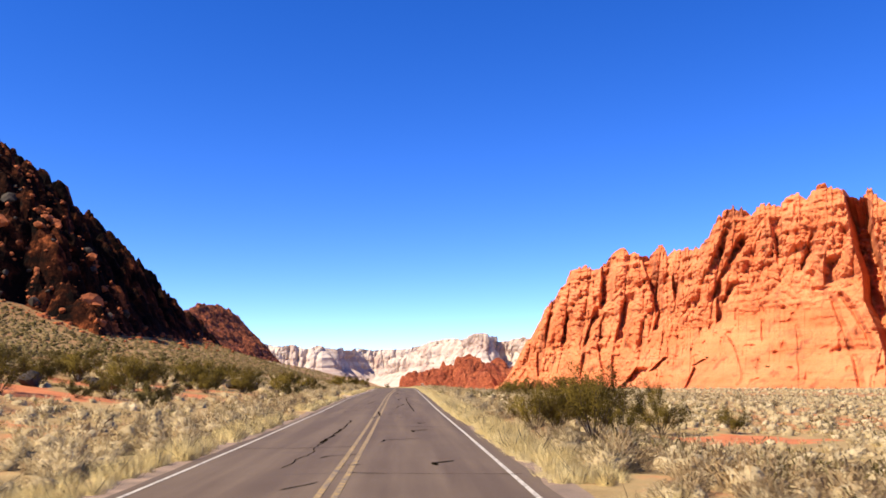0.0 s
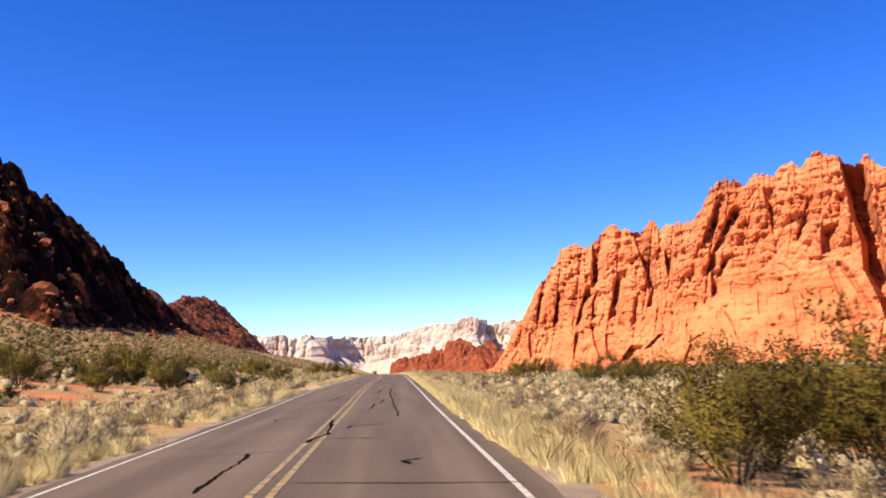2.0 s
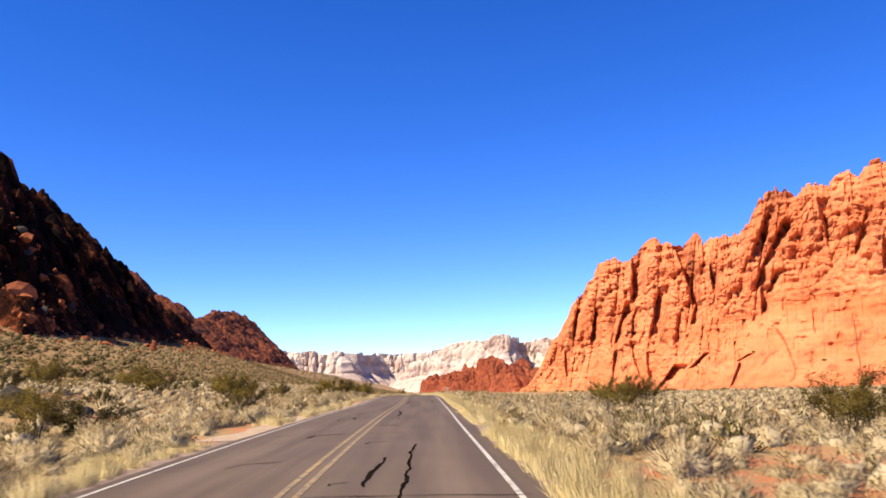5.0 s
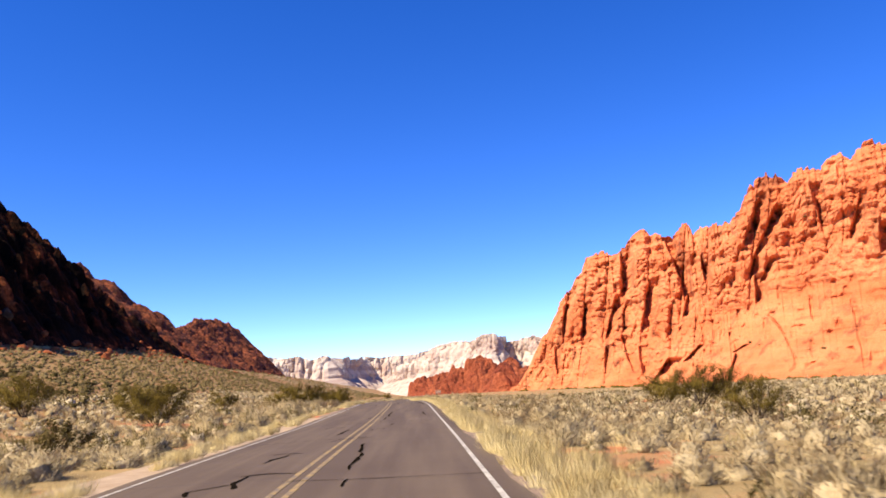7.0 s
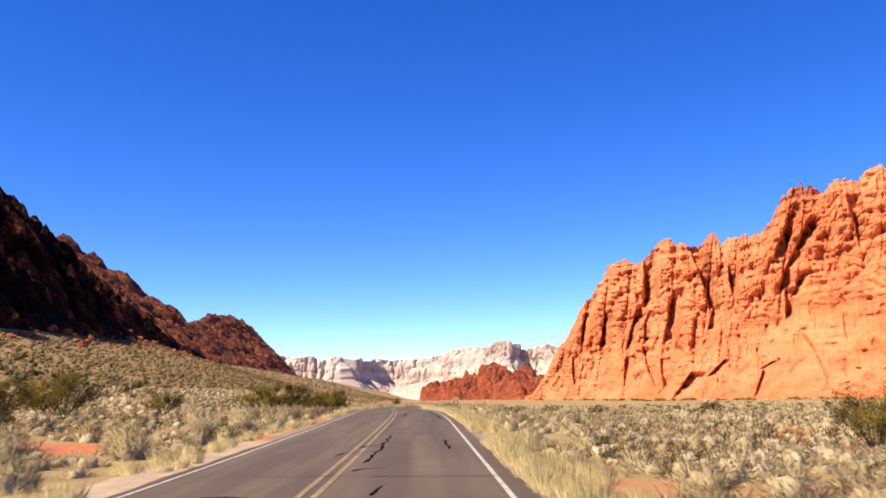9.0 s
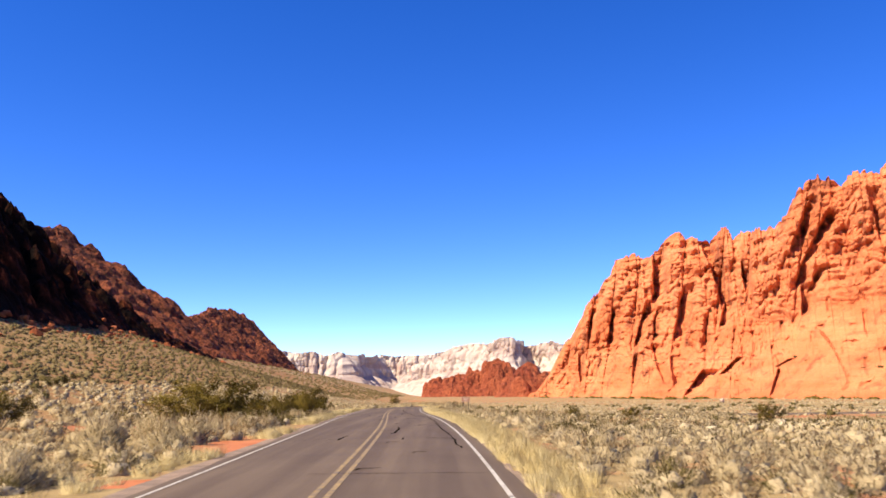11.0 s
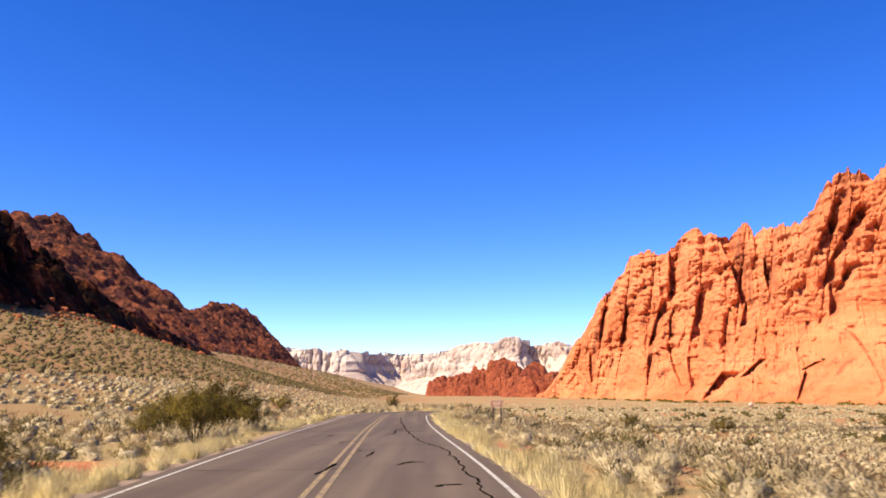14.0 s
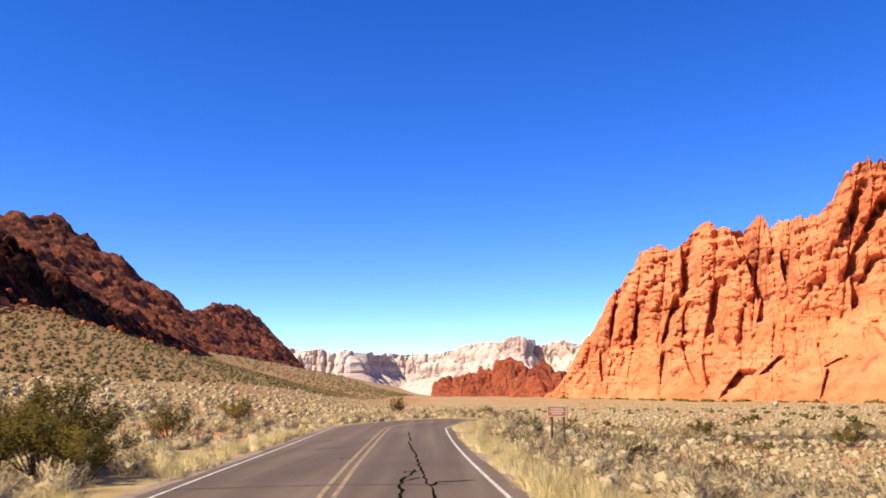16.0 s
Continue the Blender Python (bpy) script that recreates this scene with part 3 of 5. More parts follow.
def red_cliff():
    """Orange sandstone wall: a sloping apron below, a fissured face above, a bedded rim."""
    top = [(112, 1120, -14), (122, 1050, -8), (130, 1010, 10), (147, 983, 46), (165, 953, 77), (176, 936, 99), (186, 920, 118), (211, 885, 119), (232, 865, 134), (245, 848, 127), (259, 818, 129),
           (265, 788, 120), (275, 729, 123), (281, 716, 146), (303, 675, 142), (316, 648, 149), (334, 596, 147), (339, 575, 133), (345, 545, 110), (385, 500, 105), (420, 420, 90)]
    near = [0.97, 0.96, 0.95, 0.93, 0.9, 0.87, 0.85, 0.83, 0.81, 0.8, 0.79, 0.79, 0.79, 0.79, 0.8, 0.81, 0.82, 0.83, 0.84, 0.85, 0.85]
    top = np.array(top, float)
    foot = (0.5, 85) + (top[:, :2] - (0.5, 85)) * np.array(near)[:, None]
    run = np.concatenate([[0], np.cumsum(np.linalg.norm(np.diff(top[:, :2], axis=0), axis=1))])
    cols, up, back = 740, 156, 8
    s = np.linspace(0, run[-1], cols)
    T = np.stack([np.interp(s, run, top[:, k]) for k in range(3)], 1)
    F = np.stack([np.interp(s, run, foot[:, k]) for k in range(2)], 1)
    out = F - T[:, :2]
    out /= np.linalg.norm(out, axis=1)[:, None]
    v = np.linspace(0, 1, up)
    S, V = np.meshgrid(s, v)
    zf = level(F[:, 1]) - 3
    bold = [120.0, 150.0, 178.0, 206.0, 236.0, 262.0, 288.0, 330.0, 370.0, 438.0]
    rim = np.clip(T[:, 2] / 60, 0.1, 1) * (1.5 * fbm(s / 9, 0.0, 0, 3, 5) + 2.8 * np.floor(3.4 * vnoise(s / 15, 3.0, 0, 6)) + 7.0 * blocks(s / 30, 0.5, 14) + 2.0 * blocks(s / 11, 0.5, 15) - 6.5)
    Z = zf[None] + (T[:, 2] + rim - zf)[None] * V
    tower = np.interp(S, [0, run[10], run[12], run[-1]], [1, 1, 0, 0])
    lean = tower * np.interp(V, [0, 0.08, 0.3, 0.6, 0.93, 1], [0, 0.28, 0.55, 0.8, 0.97, 1]) + (1 - tower) * np.interp(V, [0, 0.06, 0.2, 0.42, 0.75, 0.93, 1], [0, 0.12, 0.45, 0.74, 0.91, 0.97, 1])
    X = F[None, :, 0] + (T[None, :, 0] - F[None, :, 0]) * lean
    Y = F[None, :, 1] + (T[None, :, 1] - F[None, :, 1]) * lean
    # rounded pillars that lean a little, in two tiers; the slab to the south is plainer
    pillars = np.interp(S, [0, run[3], run[6], run[10], run[12], run[16], run[18], run[-1]], [0.7, 1, 1, 1, 0.45, 0.35, 0.8, 0.8])
    slab = np.interp(S, [run[10], run[12], run[16], run[17]], [0, 1, 1, 0]) * np.clip((0.62 - V) * 5, 0, 1)
    apron = np.clip((0.3 - V) * 6, 0, 1) * (1 - 0.6 * tower)
    pillars = pillars * (1 - 0.92 * slab) * (1 - 0.35 * apron)
    wander = S - 0.22 * (Z - 60) + 4 * fbm(S / 60, Z / 40, 0, 2, 8)
    split = 0.42 + 0.14 * fbm(S / 45, 2.0, 0, 3, 19)
    upper = 1 / (1 + np.exp(-(V - split) * 60))
    high_, _ = columns(wander, 14, 60, 101, bold)
    low_, _ = columns(wander + 11, 12, 40, 102)
    push = pillars * (upper * 1.15 * high_ + (1 - upper) * 0.8 * low_)
    for s1, z1, s0, z0, w_, deep in TOWER_FISSURES + SLAB_FISSURES:
        # each fissure drops back behind the pillar on its north side and comes forward again slowly
        k = np.clip((Z - z0) / (z1 - z0), -0.5, 1.5)
        d = S - (s0 + (s1 - s0) * k + 2.2 * fbm(Z / 14, s0, 0, 2, 46))
        wide = w_ * (0.75 + 0.7 * vnoise(Z / 7, s0, 0, 47))
        cut = 1.5 * np.where(d < 0, np.clip(1 + d / 1.4, 0, 1), np.clip(1 - (d - wide) / (2.2 * w_ + 1.5), 0, 1))
        push = push - deep * cut * np.clip((k + 0.12) * 5, 0, 1) * np.clip((1.12 - k) * 5, 0, 1)
    blocky = np.clip(1 - 0.65 * slab - 0.3 * apron, 0.3, 1)
    warp = 7 * fbm(S / 24, Z / 24, 0, 3, 33)
    push = push + blocky * (13 * np.sqrt(ridged((wander + warp) / 30, (Z + warp) / 24, 0, 2, 34)) + 7 * np.sqrt(ridged((S - warp) / 12, (Z + warp) / 6, 0, 2, 35)))
    push = push + blocky * (1 - 0.8 * slab) * (1 - 0.5 * apron) * (8 * (blocks((wander + warp) / 20, (Z + warp) / 30, 36) - 0.5) + 4.5 * (blocks((S - warp) / 9, (Z + 0.5 * warp) / 8, 37) - 0.5))
    push = push + 4.5 * (1 - upper) * (1 - slab)
    web = ridged((S + 0.5 * Z) / 38, (Z - 0.3 * S) / 60, 0, 1, 31)
    push = push - 5 * np.clip(1 - web / 0.05, 0, 1) * np.clip(vnoise(S / 30, Z / 26, 0, 32) * 4 - 2.3, 0, 1)
    # long ledges across the slab
    ledge = Z + 0.05 * S + 4 * fbm(S / 90, 1.0, 0, 2, 48)
    push = push + slab * 2.5 * (np.abs((ledge / 17) % 1.0 - 0.5) * 2) ** 0.4
    bed = 2.6 * fbm(S / 60, Z / 4.5 + 0.8 * fbm(S / 40, 4.0, 0, 2, 26), 0, 3, 23) * np.interp(V, [0, 0.25, 0.6, 0.78, 1], [1.1, 0.8, 0.7, 1.7, 2.0])
    lumps = 9 * fbm(X / 55, Y / 55, Z / 40, 2, 29) + 4.5 * fbm(X / 18, Y / 18, Z / 14, 5, 24)
    shelf = -26 * np.clip(vnoise(S / 8, Z / 6, 0, 28) - 0.76, 0, 1)
    cleft = S - np.interp(Z, [-10, 14, 33, 54, 75, 98, 140], [616, 612, 605, 592, 592, 584, 578])
    notch = -60 * np.where(cleft < 0, np.clip(1 + cleft / 2.0, 0, 1), np.clip(1 - (cleft - 11) / 9, 0, 1))
    push = push * np.interp(V, [0, 0.8, 1], [1, 1, 0.3])
    D = (push + bed + lumps + shelf + notch - 12) * np.interp(V, [0, 0.05, 1], [0.3, 0.8, 1])
    X = X + out[None, :, 0] * D
    Y = Y + out[None, :, 1] * D
    rows = [np.stack([X, Y, Z], -1)]
    for i in range(1, back + 1):
        f = i / back
        last = rows[0][-1]
        rows.append(np.stack([T[:, 0] - out[:, 0] * 160 * f, T[:, 1] - out[:, 1] * 160 * f, last[:, 2] * (1 - f ** 2) - 20 * f + 4 * fbm(s / 12, f * 6, 0, 3, 9) * (1 - f)], -1)[None])
    P = np.concatenate(rows, 0)
    ob = new("red_cliff", fast_mesh("red_cliff", P.reshape(-1, 3), grid_faces(P.shape[0], cols), False))
    ob.data.materials.append(RED_ROCK)
    global CLIFF_LEDGES
    up_ = np.gradient(Z, axis=0) / (np.hypot(np.gradient(X, axis=0), np.gradient(Y, axis=0)) + 0.05)
    spots = np.argwhere((up_ < 0.55) & (V > 0.12) & (V < 0.8))
    CLIFF_LEDGES = np.array([(X[i, j], Y[i, j], Z[i, j]) for i, j in spots[np.random.RandomState(3).permutation(len(spots))[:70]]])
    return tagged(ob, "sunlit orange-red sandstone cliff with vertical fissures", "cliff", kind="structure")


red_cliff()

HILL_Y = [120, 250, 300, 350, 400, 450, 550, 650, 800, 950, 1100]
HILL_RIDGE_X = [-150, -146, -140, -136, -135, -139, -154, -168, -180, -195, -210]
HILL_RIDGE_Z = [93, 91, 77, 53, 36, 34, 34, 28, 15, 2, -12]
HILL_FOOT_X = [-72, -75, -73, -74, -79, -93, -112, -130, -148, -160, -172]
NOSE_Y, NOSE_PITCH = 206.0, 1.3


def hill_z(x, y):
    """Side slope towards the road, cut off by a boulder slope that faces back along it."""
    rx, rz, fx = (soft_interp(y, HILL_Y, t, 14.0) for t in (HILL_RIDGE_X, HILL_RIDGE_Z, HILL_FOOT_X))
    g = ground_z(x, y, np.full(x.shape, 50.0))
    f = (fx - x) / (fx - rx)
    rise = np.where(f < 1, np.clip(f, 0, 1), 1 - 0.3 * (f - 1))
    side = (rz - g) * rise
    nose = (y - NOSE_Y + 9 * fbm(x / 24, y / 24, 0, 3, 44) - 0.1 * (x + 90)) * NOSE_PITCH
    z = np.minimum(side, nose)
    amp = np.clip(z / 9, 0, 1)
    wx, wy = x + 3 * fbm(x / 9, y / 9, 0, 2, 39), y + 3 * fbm(x / 9, y / 9, 5.0, 2, 40)
    z = z + amp * (6.0 * (ridged(x / 26, y / 26, 0, 3, 41) - 0.4) + 8.0 * (blocks(wx / 11, wy / 11, 42) - 0.5) + 4.6 * (blocks(wx / 5, wy / 5, 43) - 0.5) + 2.0 * (blocks(wx / 2.4, wy / 2.4, 49) - 0.5))
    return g - 1.0 + np.where((f < 0) | (nose < 0), np.minimum(20 * np.clip(f, -0.3, 0), np.clip(nose, -8, 0)), z)


hy = np.concatenate([np.linspace(190, 300, 170)[:-1], np.linspace(300, 440, 130)[:-1], np.linspace(440, 1100, 160)])
hx = np.concatenate([-168 - 200 * (np.linspace(0, 1, 40)[::-1] ** 1.6), np.linspace(-167, -62, 150)])
HX, HY = np.meshgrid(hx, hy)
hill = new("rocky_hill", fast_mesh("rocky_hill", np.stack([HX, HY, hill_z(HX.ravel(), HY.ravel()).reshape(HX.shape)], -1).reshape(-1, 3), grid_faces(len(hy), len(hx)), False))
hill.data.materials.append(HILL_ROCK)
tagged(hill, "bouldery hillside of rust-red rock with shade darkened into its colour", "hill", kind="structure")


def far_ridge():
    """Long talus ridge beyond the near hill, ending in a round knob."""
    y = np.linspace(700, 2900, 440)
    crest = soft_interp(y, [700, 900, 1050, 1190, 1290, 1380, 1480, 1600, 1765, 1856, 2050, 2214, 2330, 2450, 2570, 2650, 2750, 2900], [166, 176, 186, 203, 163, 154, 143, 134, 138, 160, 175, 179, 164, 152, 116, 92, 55, -20], 22.0)
    cx = soft_interp(y, [700, 1190, 1765, 2900], [-480, -470, -465, -462], 25.0)
    f = np.linspace(-0.4, 1.15, 130)
    F, Y = np.meshgrid(f, y)
    fx = np.interp(Y, [700, 1000, 1500, 2200, 2900], [-150, -150, -160, -260, -360])
    X = cx[:, None] + (fx - cx[:, None]) * F
    base = level(Y) - 8
    Z = base + (crest[:, None] - base) * np.clip(1 - np.abs(F) ** 1.05, -0.2, 1)
    a = np.clip((1 - np.abs(F)) * 3, 0, 1)
    Z = Z + a * (14 * (ridged(X / 120, Y / 120, 0, 3, 51) - 0.4) + 6 * fbm(X / 30, Y / 30, 0, 4, 52) + 13 * (blocks(X / 26, Y / 30, 53) - 0.5) + 6 * (blocks(X / 11, Y / 13, 54) - 0.5))
    ob = new("far_ridge", fast_mesh("far_ridge", np.stack([X, Y, Z], -1).reshape(-1, 3), grid_faces(440, 130), False))
    ob.data.materials.append(FAR_ROCK)
    return tagged(ob, "dim reddish-brown boulder-strewn mountain ridge", "mountain", kind="structure")


far_ridge()


def mound(name, cx, cy, rx, ry, height, base, seed, material, lumpy=0.58, cell=30.0, n=72):
    """A knobbly outcrop on an oval foot."""
    u, w = np.meshgrid(np.linspace(-1.15, 1.15, n), np.linspace(-1.15, 1.15, n))
    r = np.sqrt(u * u + w * w)
    X, Y = cx + u * rx, cy + w * ry
    body = np.clip(1 - r ** 1.7, -0.3, 1)
    k = np.clip((1.1 - r) * 3, 0, 1)
    warp = 0.35 * cell * fbm(X / cell, Y / cell, 0, 2, seed + 4)
    X, Y = X + warp, Y + warp
    Z = base + height * (body * (0.75 + lumpy * fbm(X / (cell * 2), Y / (cell * 2), 0, 2, seed)) + k * 0.7 * lumpy * (np.sqrt(ridged(X / cell, Y / cell, 0, 2, seed + 1)) - 0.55) + k * 0.2 * (np.sqrt(ridged(X / cell * 2.7, Y / cell * 2.7, 0, 2, seed + 3)) - 0.5)
                         + k * 0.4 * lumpy * (blocks(X / cell * 1.3, Y / cell * 1.3, seed + 5) - 0.5) + k * 0.1 * np.floor(3 * vnoise(X / cell * 3, Y / cell * 3, 0, seed + 2)))
    ob = new(name, fast_mesh(name, np.stack([X, Y, Z], -1).reshape(-1, 3), grid_faces(n, n), False))
    ob.data.materials.append(material)
    return ob


for cx, cy, rx, ry, h, b, sd in ((60, 1650, 75, 90, 42, -24, 61), (120, 1600, 80, 80, 56, -24, 62), (178, 1560, 60, 80, 44, -22, 63), (150, 1380, 50, 60, 26, -20, 64), (112, 1130, 32, 60, 26, -16, 65)):
    tagged(mound("rock_outcrop", cx, cy, rx, ry, h, b, sd, PILE_ROCK), "knobbly dark red sandstone outcrop", "rock outcrop", "red outcrops across the valley")


def white_cliffs(name, line, seed, label, wild=1.0):
    """Far pale wall: a fluted upper cliff over a sloping foot. line: x, y, height of the rim, height of the foot."""
    line = np.array(line, float)
    run = np.concatenate([[0], np.cumsum(np.linalg.norm(np.diff(line[:, :2], axis=0), axis=1))])
    cols = int(run[-1] / 5)
    s = np.linspace(0, run[-1], cols)
    L = np.stack([np.interp(s, run, line[:, k]) for k in range(4)], 1)
    d = np.gradient(L[:, :2], axis=0)
    d /= np.linalg.norm(d, axis=1)[:, None]
    n = np.stack([d[:, 1], -d[:, 0]], 1)
    v = np.linspace(0, 1, 60)
    S, V = np.meshgrid(s, v)
    rim = L[:, 2] + 7 * fbm(s / 70, 0.0, 0, 3, seed) + 5 * np.floor(3 * vnoise(s / 60, 1.0, 0, seed + 1))
    Z = L[:, 3] + (rim - L[:, 3]) * V
    o = np.interp(V, [0, 0.4, 0.5, 1], [150, 60, 26, 0]) + 110 * wild * (ridged(S / 300, Z / 900, 0, 2, seed + 2) - 0.3) * np.interp(V, [0, 0.5, 1], [1.5, 1.1, 0.6]) + 20 * fbm(S / 70, Z / 70, 0, 4, seed + 3) + 24 * blocks(S / 40, Z / 130, seed + 5) + 8 * blocks(S / 15, Z / 40, seed + 6)
    P = np.stack([L[:, 0] + n[:, 0] * o, L[:, 1] + n[:, 1] * o, Z], -1)
    rear = np.stack([L[:, 0], L[:, 1] + 350, rim - 25], -1)
    low = rear.copy()
    low[:, 2] = -80
    P = np.concatenate([P, rear[None], low[None]], 0)
    ob = new(name, fast_mesh(name, P.reshape(-1, 3), grid_faces(P.shape[0], cols), False))
    ob.data.materials.append(WHITE_ROCK)
    return tagged(ob, label, "cliff", kind="structure")


white_cliffs("far_mesa", [(-1100, 3300, 96, -50), (-760, 3380, 120, -50), (-545, 3430, 132, -50), (-410, 3440, 124, -50), (-335, 3430, 119, -50), (-312, 3560, 118, -50), (-225, 3960, 124, -50), (-60, 3960, 128, -50), (90, 3900, 143, -50), (240, 3850, 140, -50)], 71, "distant pale sandstone mesa with blue shadow", 0.32)
white_cliffs("far_white_cliff", [(-120, 3520, -30, -48), (-40, 3420, 66, -48), (65, 3300, 116, -45), (186, 3140, 138, -45), (258, 3000, 148, -40), (286, 2985, 154, -40), (304, 3010, 140, -40), (332, 3190, 134, -40), (420, 3120, 138, -40), (480, 3040, 133, -40), (640, 2900, 128, -40), (900, 2800, 120, -40)], 81, "distant white and cream sandstone cliffs", 0.5)
for cx, cy, rx, ry, h, b, sd in ((-375, 3130, 120, 110, 104, -52, 67), (-270, 3180, 90, 90, 62, -52, 68)):
    tagged(mound("white_outcrop", cx, cy, rx, ry, h, b, sd, WHITE_ROCK, 0.35, 60.0), "pale white sandstone dome below the far mesa", "rock outcrop", "white domes below the mesa")


# ---- plants ----
rs = np.random.RandomState(7)


def unit(a):
    return a / (np.linalg.norm(a, axis=-1, keepdims=True) + 1e-9)


def blades(pos, way, length, width, rnd):
    """Narrow triangles from pos along way."""
    side = unit(np.cross(way, rnd.normal(size=way.shape))) * (width / 2)[:, None]
    v = np.stack([pos - side, pos + side, pos + way * length[:, None]], 1).reshape(-1, 3)
    return v, np.arange(len(v)).reshape(-1, 3)


def soft(arr, centre=(0, 0, -0.1), seed=0):
    """Leaves that face away from the plant's middle, as a crown does that scatters the light among its leaves."""
    v, f = arr
    a, b, c = v[f[:, 0]], v[f[:, 1]], v[f[:, 2]]
    inward = ((np.cross(b - a, c - a)) * ((a + b + c) / 3 - centre)).sum(1) < 0
    f = np.where(inward[:, None], f[:, ::-1], f)
    r = np.random.RandomState(seed)
    own = np.repeat(r.normal(size=(len(v) // 3 + 1, 3)), 3, 0)[:len(v)]
    return np.column_stack([v, unit(unit(v - centre) + 0.16 * own)]), f


def join(*arrays):
    """Several pairs of places and triangles as one."""
    vs, fs, base = [], [], 0
    for v, f in arrays:
        vs.append(v)
        fs.append(f + base)
        base += len(v)
    return np.concatenate(vs), np.concatenate(fs)


def plumes(pos, way, length, width, rnd, plain=False):
    """Narrow sprays, widest past their middle: four corners and two triangles each. plain: one triangle each, widest at its end."""
    if plain:
        side = unit(np.cross(way, rnd.normal(size=way.shape))) * (width / 2)[:, None]
        top = pos + way * length[:, None]
        return np.stack([pos, top - side, top + side], 1).reshape(-1, 3), np.arange(3 * len(pos)).reshape(-1, 3)
    side = unit(np.cross(way, rnd.normal(size=way.shape))) * (width / 2)[:, None]
    mid = pos + way * (0.58 * length)[:, None]
    v = np.stack([pos, mid - side, mid + side, pos + way * length[:, None]], 1).reshape(-1, 3)
    i = np.arange(len(pos))[:, None] * 4
    return v, np.concatenate([i + (0, 2, 1), i + (1, 2, 3)], 1).reshape(-1, 3)


def shrub(n, seed, leaf=0.2, width=0.026, upright=0.5, rings=3, around=8, core=0.6, clumps=12, loose=0.36, plain=False):
    """A low desert shrub, about one metre wide and 0.6 high: upright sprays in separate clumps over a solid middle."""
    r = np.random.RandomState(seed)
    k = np.arange(clumps)
    up = 0.06 + 0.92 * (k + r.uniform(0.1, 0.9, clumps)) / clumps
    az = k * 2.4 + r.uniform(-0.5, 0.5, clumps)
    flat = np.sqrt(np.clip(1 - up * up, 0, 1))
    cd = np.column_stack([np.cos(az) * flat, np.sin(az) * flat, up])
    reach = r.uniform(0.72, 1.16, clumps)
    tip = cd * reach[:, None] * (0.46, 0.46, 0.5)
    who = r.randint(0, clumps, n)
    heart = tip[who] * 0.62
    way = unit(cd[who] * 0.8 + (0, 0, upright) + loose * r.normal(size=(n, 3)))
    ln = leaf * r.uniform(0.65, 1.35, n)
    pos = tip[who] * r.uniform(0.45, 0.95, n)[:, None] + 0.05 * r.normal(size=(n, 3)) - way * (0.35 * ln)[:, None]
    pos[:, 2] = np.maximum(pos[:, 2], 0.0)
    v, f = plumes(pos, way, ln, width * r.uniform(0.7, 1.3, n), r, plain)
    own = np.repeat(unit(r.normal(size=(n, 3))), 3 if plain else 4, 0)
    face = unit(0.8 * unit(v - (0, 0, -0.25)) + 0.5 * unit(v - np.repeat(heart, 3 if plain else 4, 0)) + 0.12 * own)
    a, b, c = v[f[:, 0]], v[f[:, 1]], v[f[:, 2]]
    f = np.where(((np.cross(b - a, c - a) * face[f[:, 1]]).sum(1) < 0)[:, None], f[:, ::-1], f)

    def body(d):
        # the clumps swell out of the middle
        return core * np.maximum(0.55, (reach * np.exp(5.0 * (cd @ d - 1))).max())

    cv, cf = [], []
    for i in range(rings):
        e = (i / rings) * 1.5
        for j in range(around):
            a = 2 * math.pi * (j + 0.5 * (i % 2)) / around
            d = np.array((math.cos(a) * math.cos(e), math.sin(a) * math.cos(e), math.sin(e)))
            cv.append(d * body(d) * r.uniform(0.92, 1.06) * (0.46, 0.46, 0.5))
    cv.append(np.array((0, 0, 0.5 * body(np.array((0, 0, 1.0))))))
    for i in range(rings - 1):
        for j in range(around):
            p_, q_ = i * around + j, i * around + (j + 1) % around
            cf += [(p_, q_, q_ + around), (p_, q_ + around, p_ + around)]
    for j in range(around):
        cf.append(((rings - 1) * around + j, (rings - 1) * around + (j + 1) % around, len(cv) - 1))
    cv, cf = np.array(cv), np.array(cf)
    flat = np.cross(cv[cf[:, 1]] - cv[cf[:, 0]], cv[cf[:, 2]] - cv[cf[:, 0]])
    round_ = np.zeros(cv.shape)
    for c in range(3):
        np.add.at(round_, cf[:, c], flat)
    return (np.column_stack([v, face]), f), (np.column_stack([cv, unit(round_)]), cf)


def twigs(n, seed):
    """The bare grey stems inside a shrub."""
    r = np.random.RandomState(seed + 500)
    d = unit(np.column_stack([r.normal(size=n), r.normal(size=n), r.uniform(0.3, 1.4, n)]))
    return blades(d * 0.02, d, r.uniform(0.3, 0.6, n), np.full(n, 0.03), r)


def tuft(n, seed, width=0.016):
    """A bunch of dry grass about 0.5 m high, its blades bending outwards."""
    r = np.random.RandomState(seed + 900)
    a = r.uniform(0, 2 * math.pi, n)
    q = np.sqrt(r.uniform(0, 1, n))
    pos = np.column_stack([np.cos(a) * q * 0.19, np.sin(a) * q * 0.19, np.zeros(n)])
    way = unit(np.column_stack([np.cos(a) * q * 0.55, np.sin(a) * q * 0.55, np.full(n, 1.0)]) + 0.24 * r.normal(size=(n, 3)))
    return soft(blades(pos, way, r.uniform(0.12, 0.4, n), np.full(n, width), r), (0, 0, -0.15), seed)


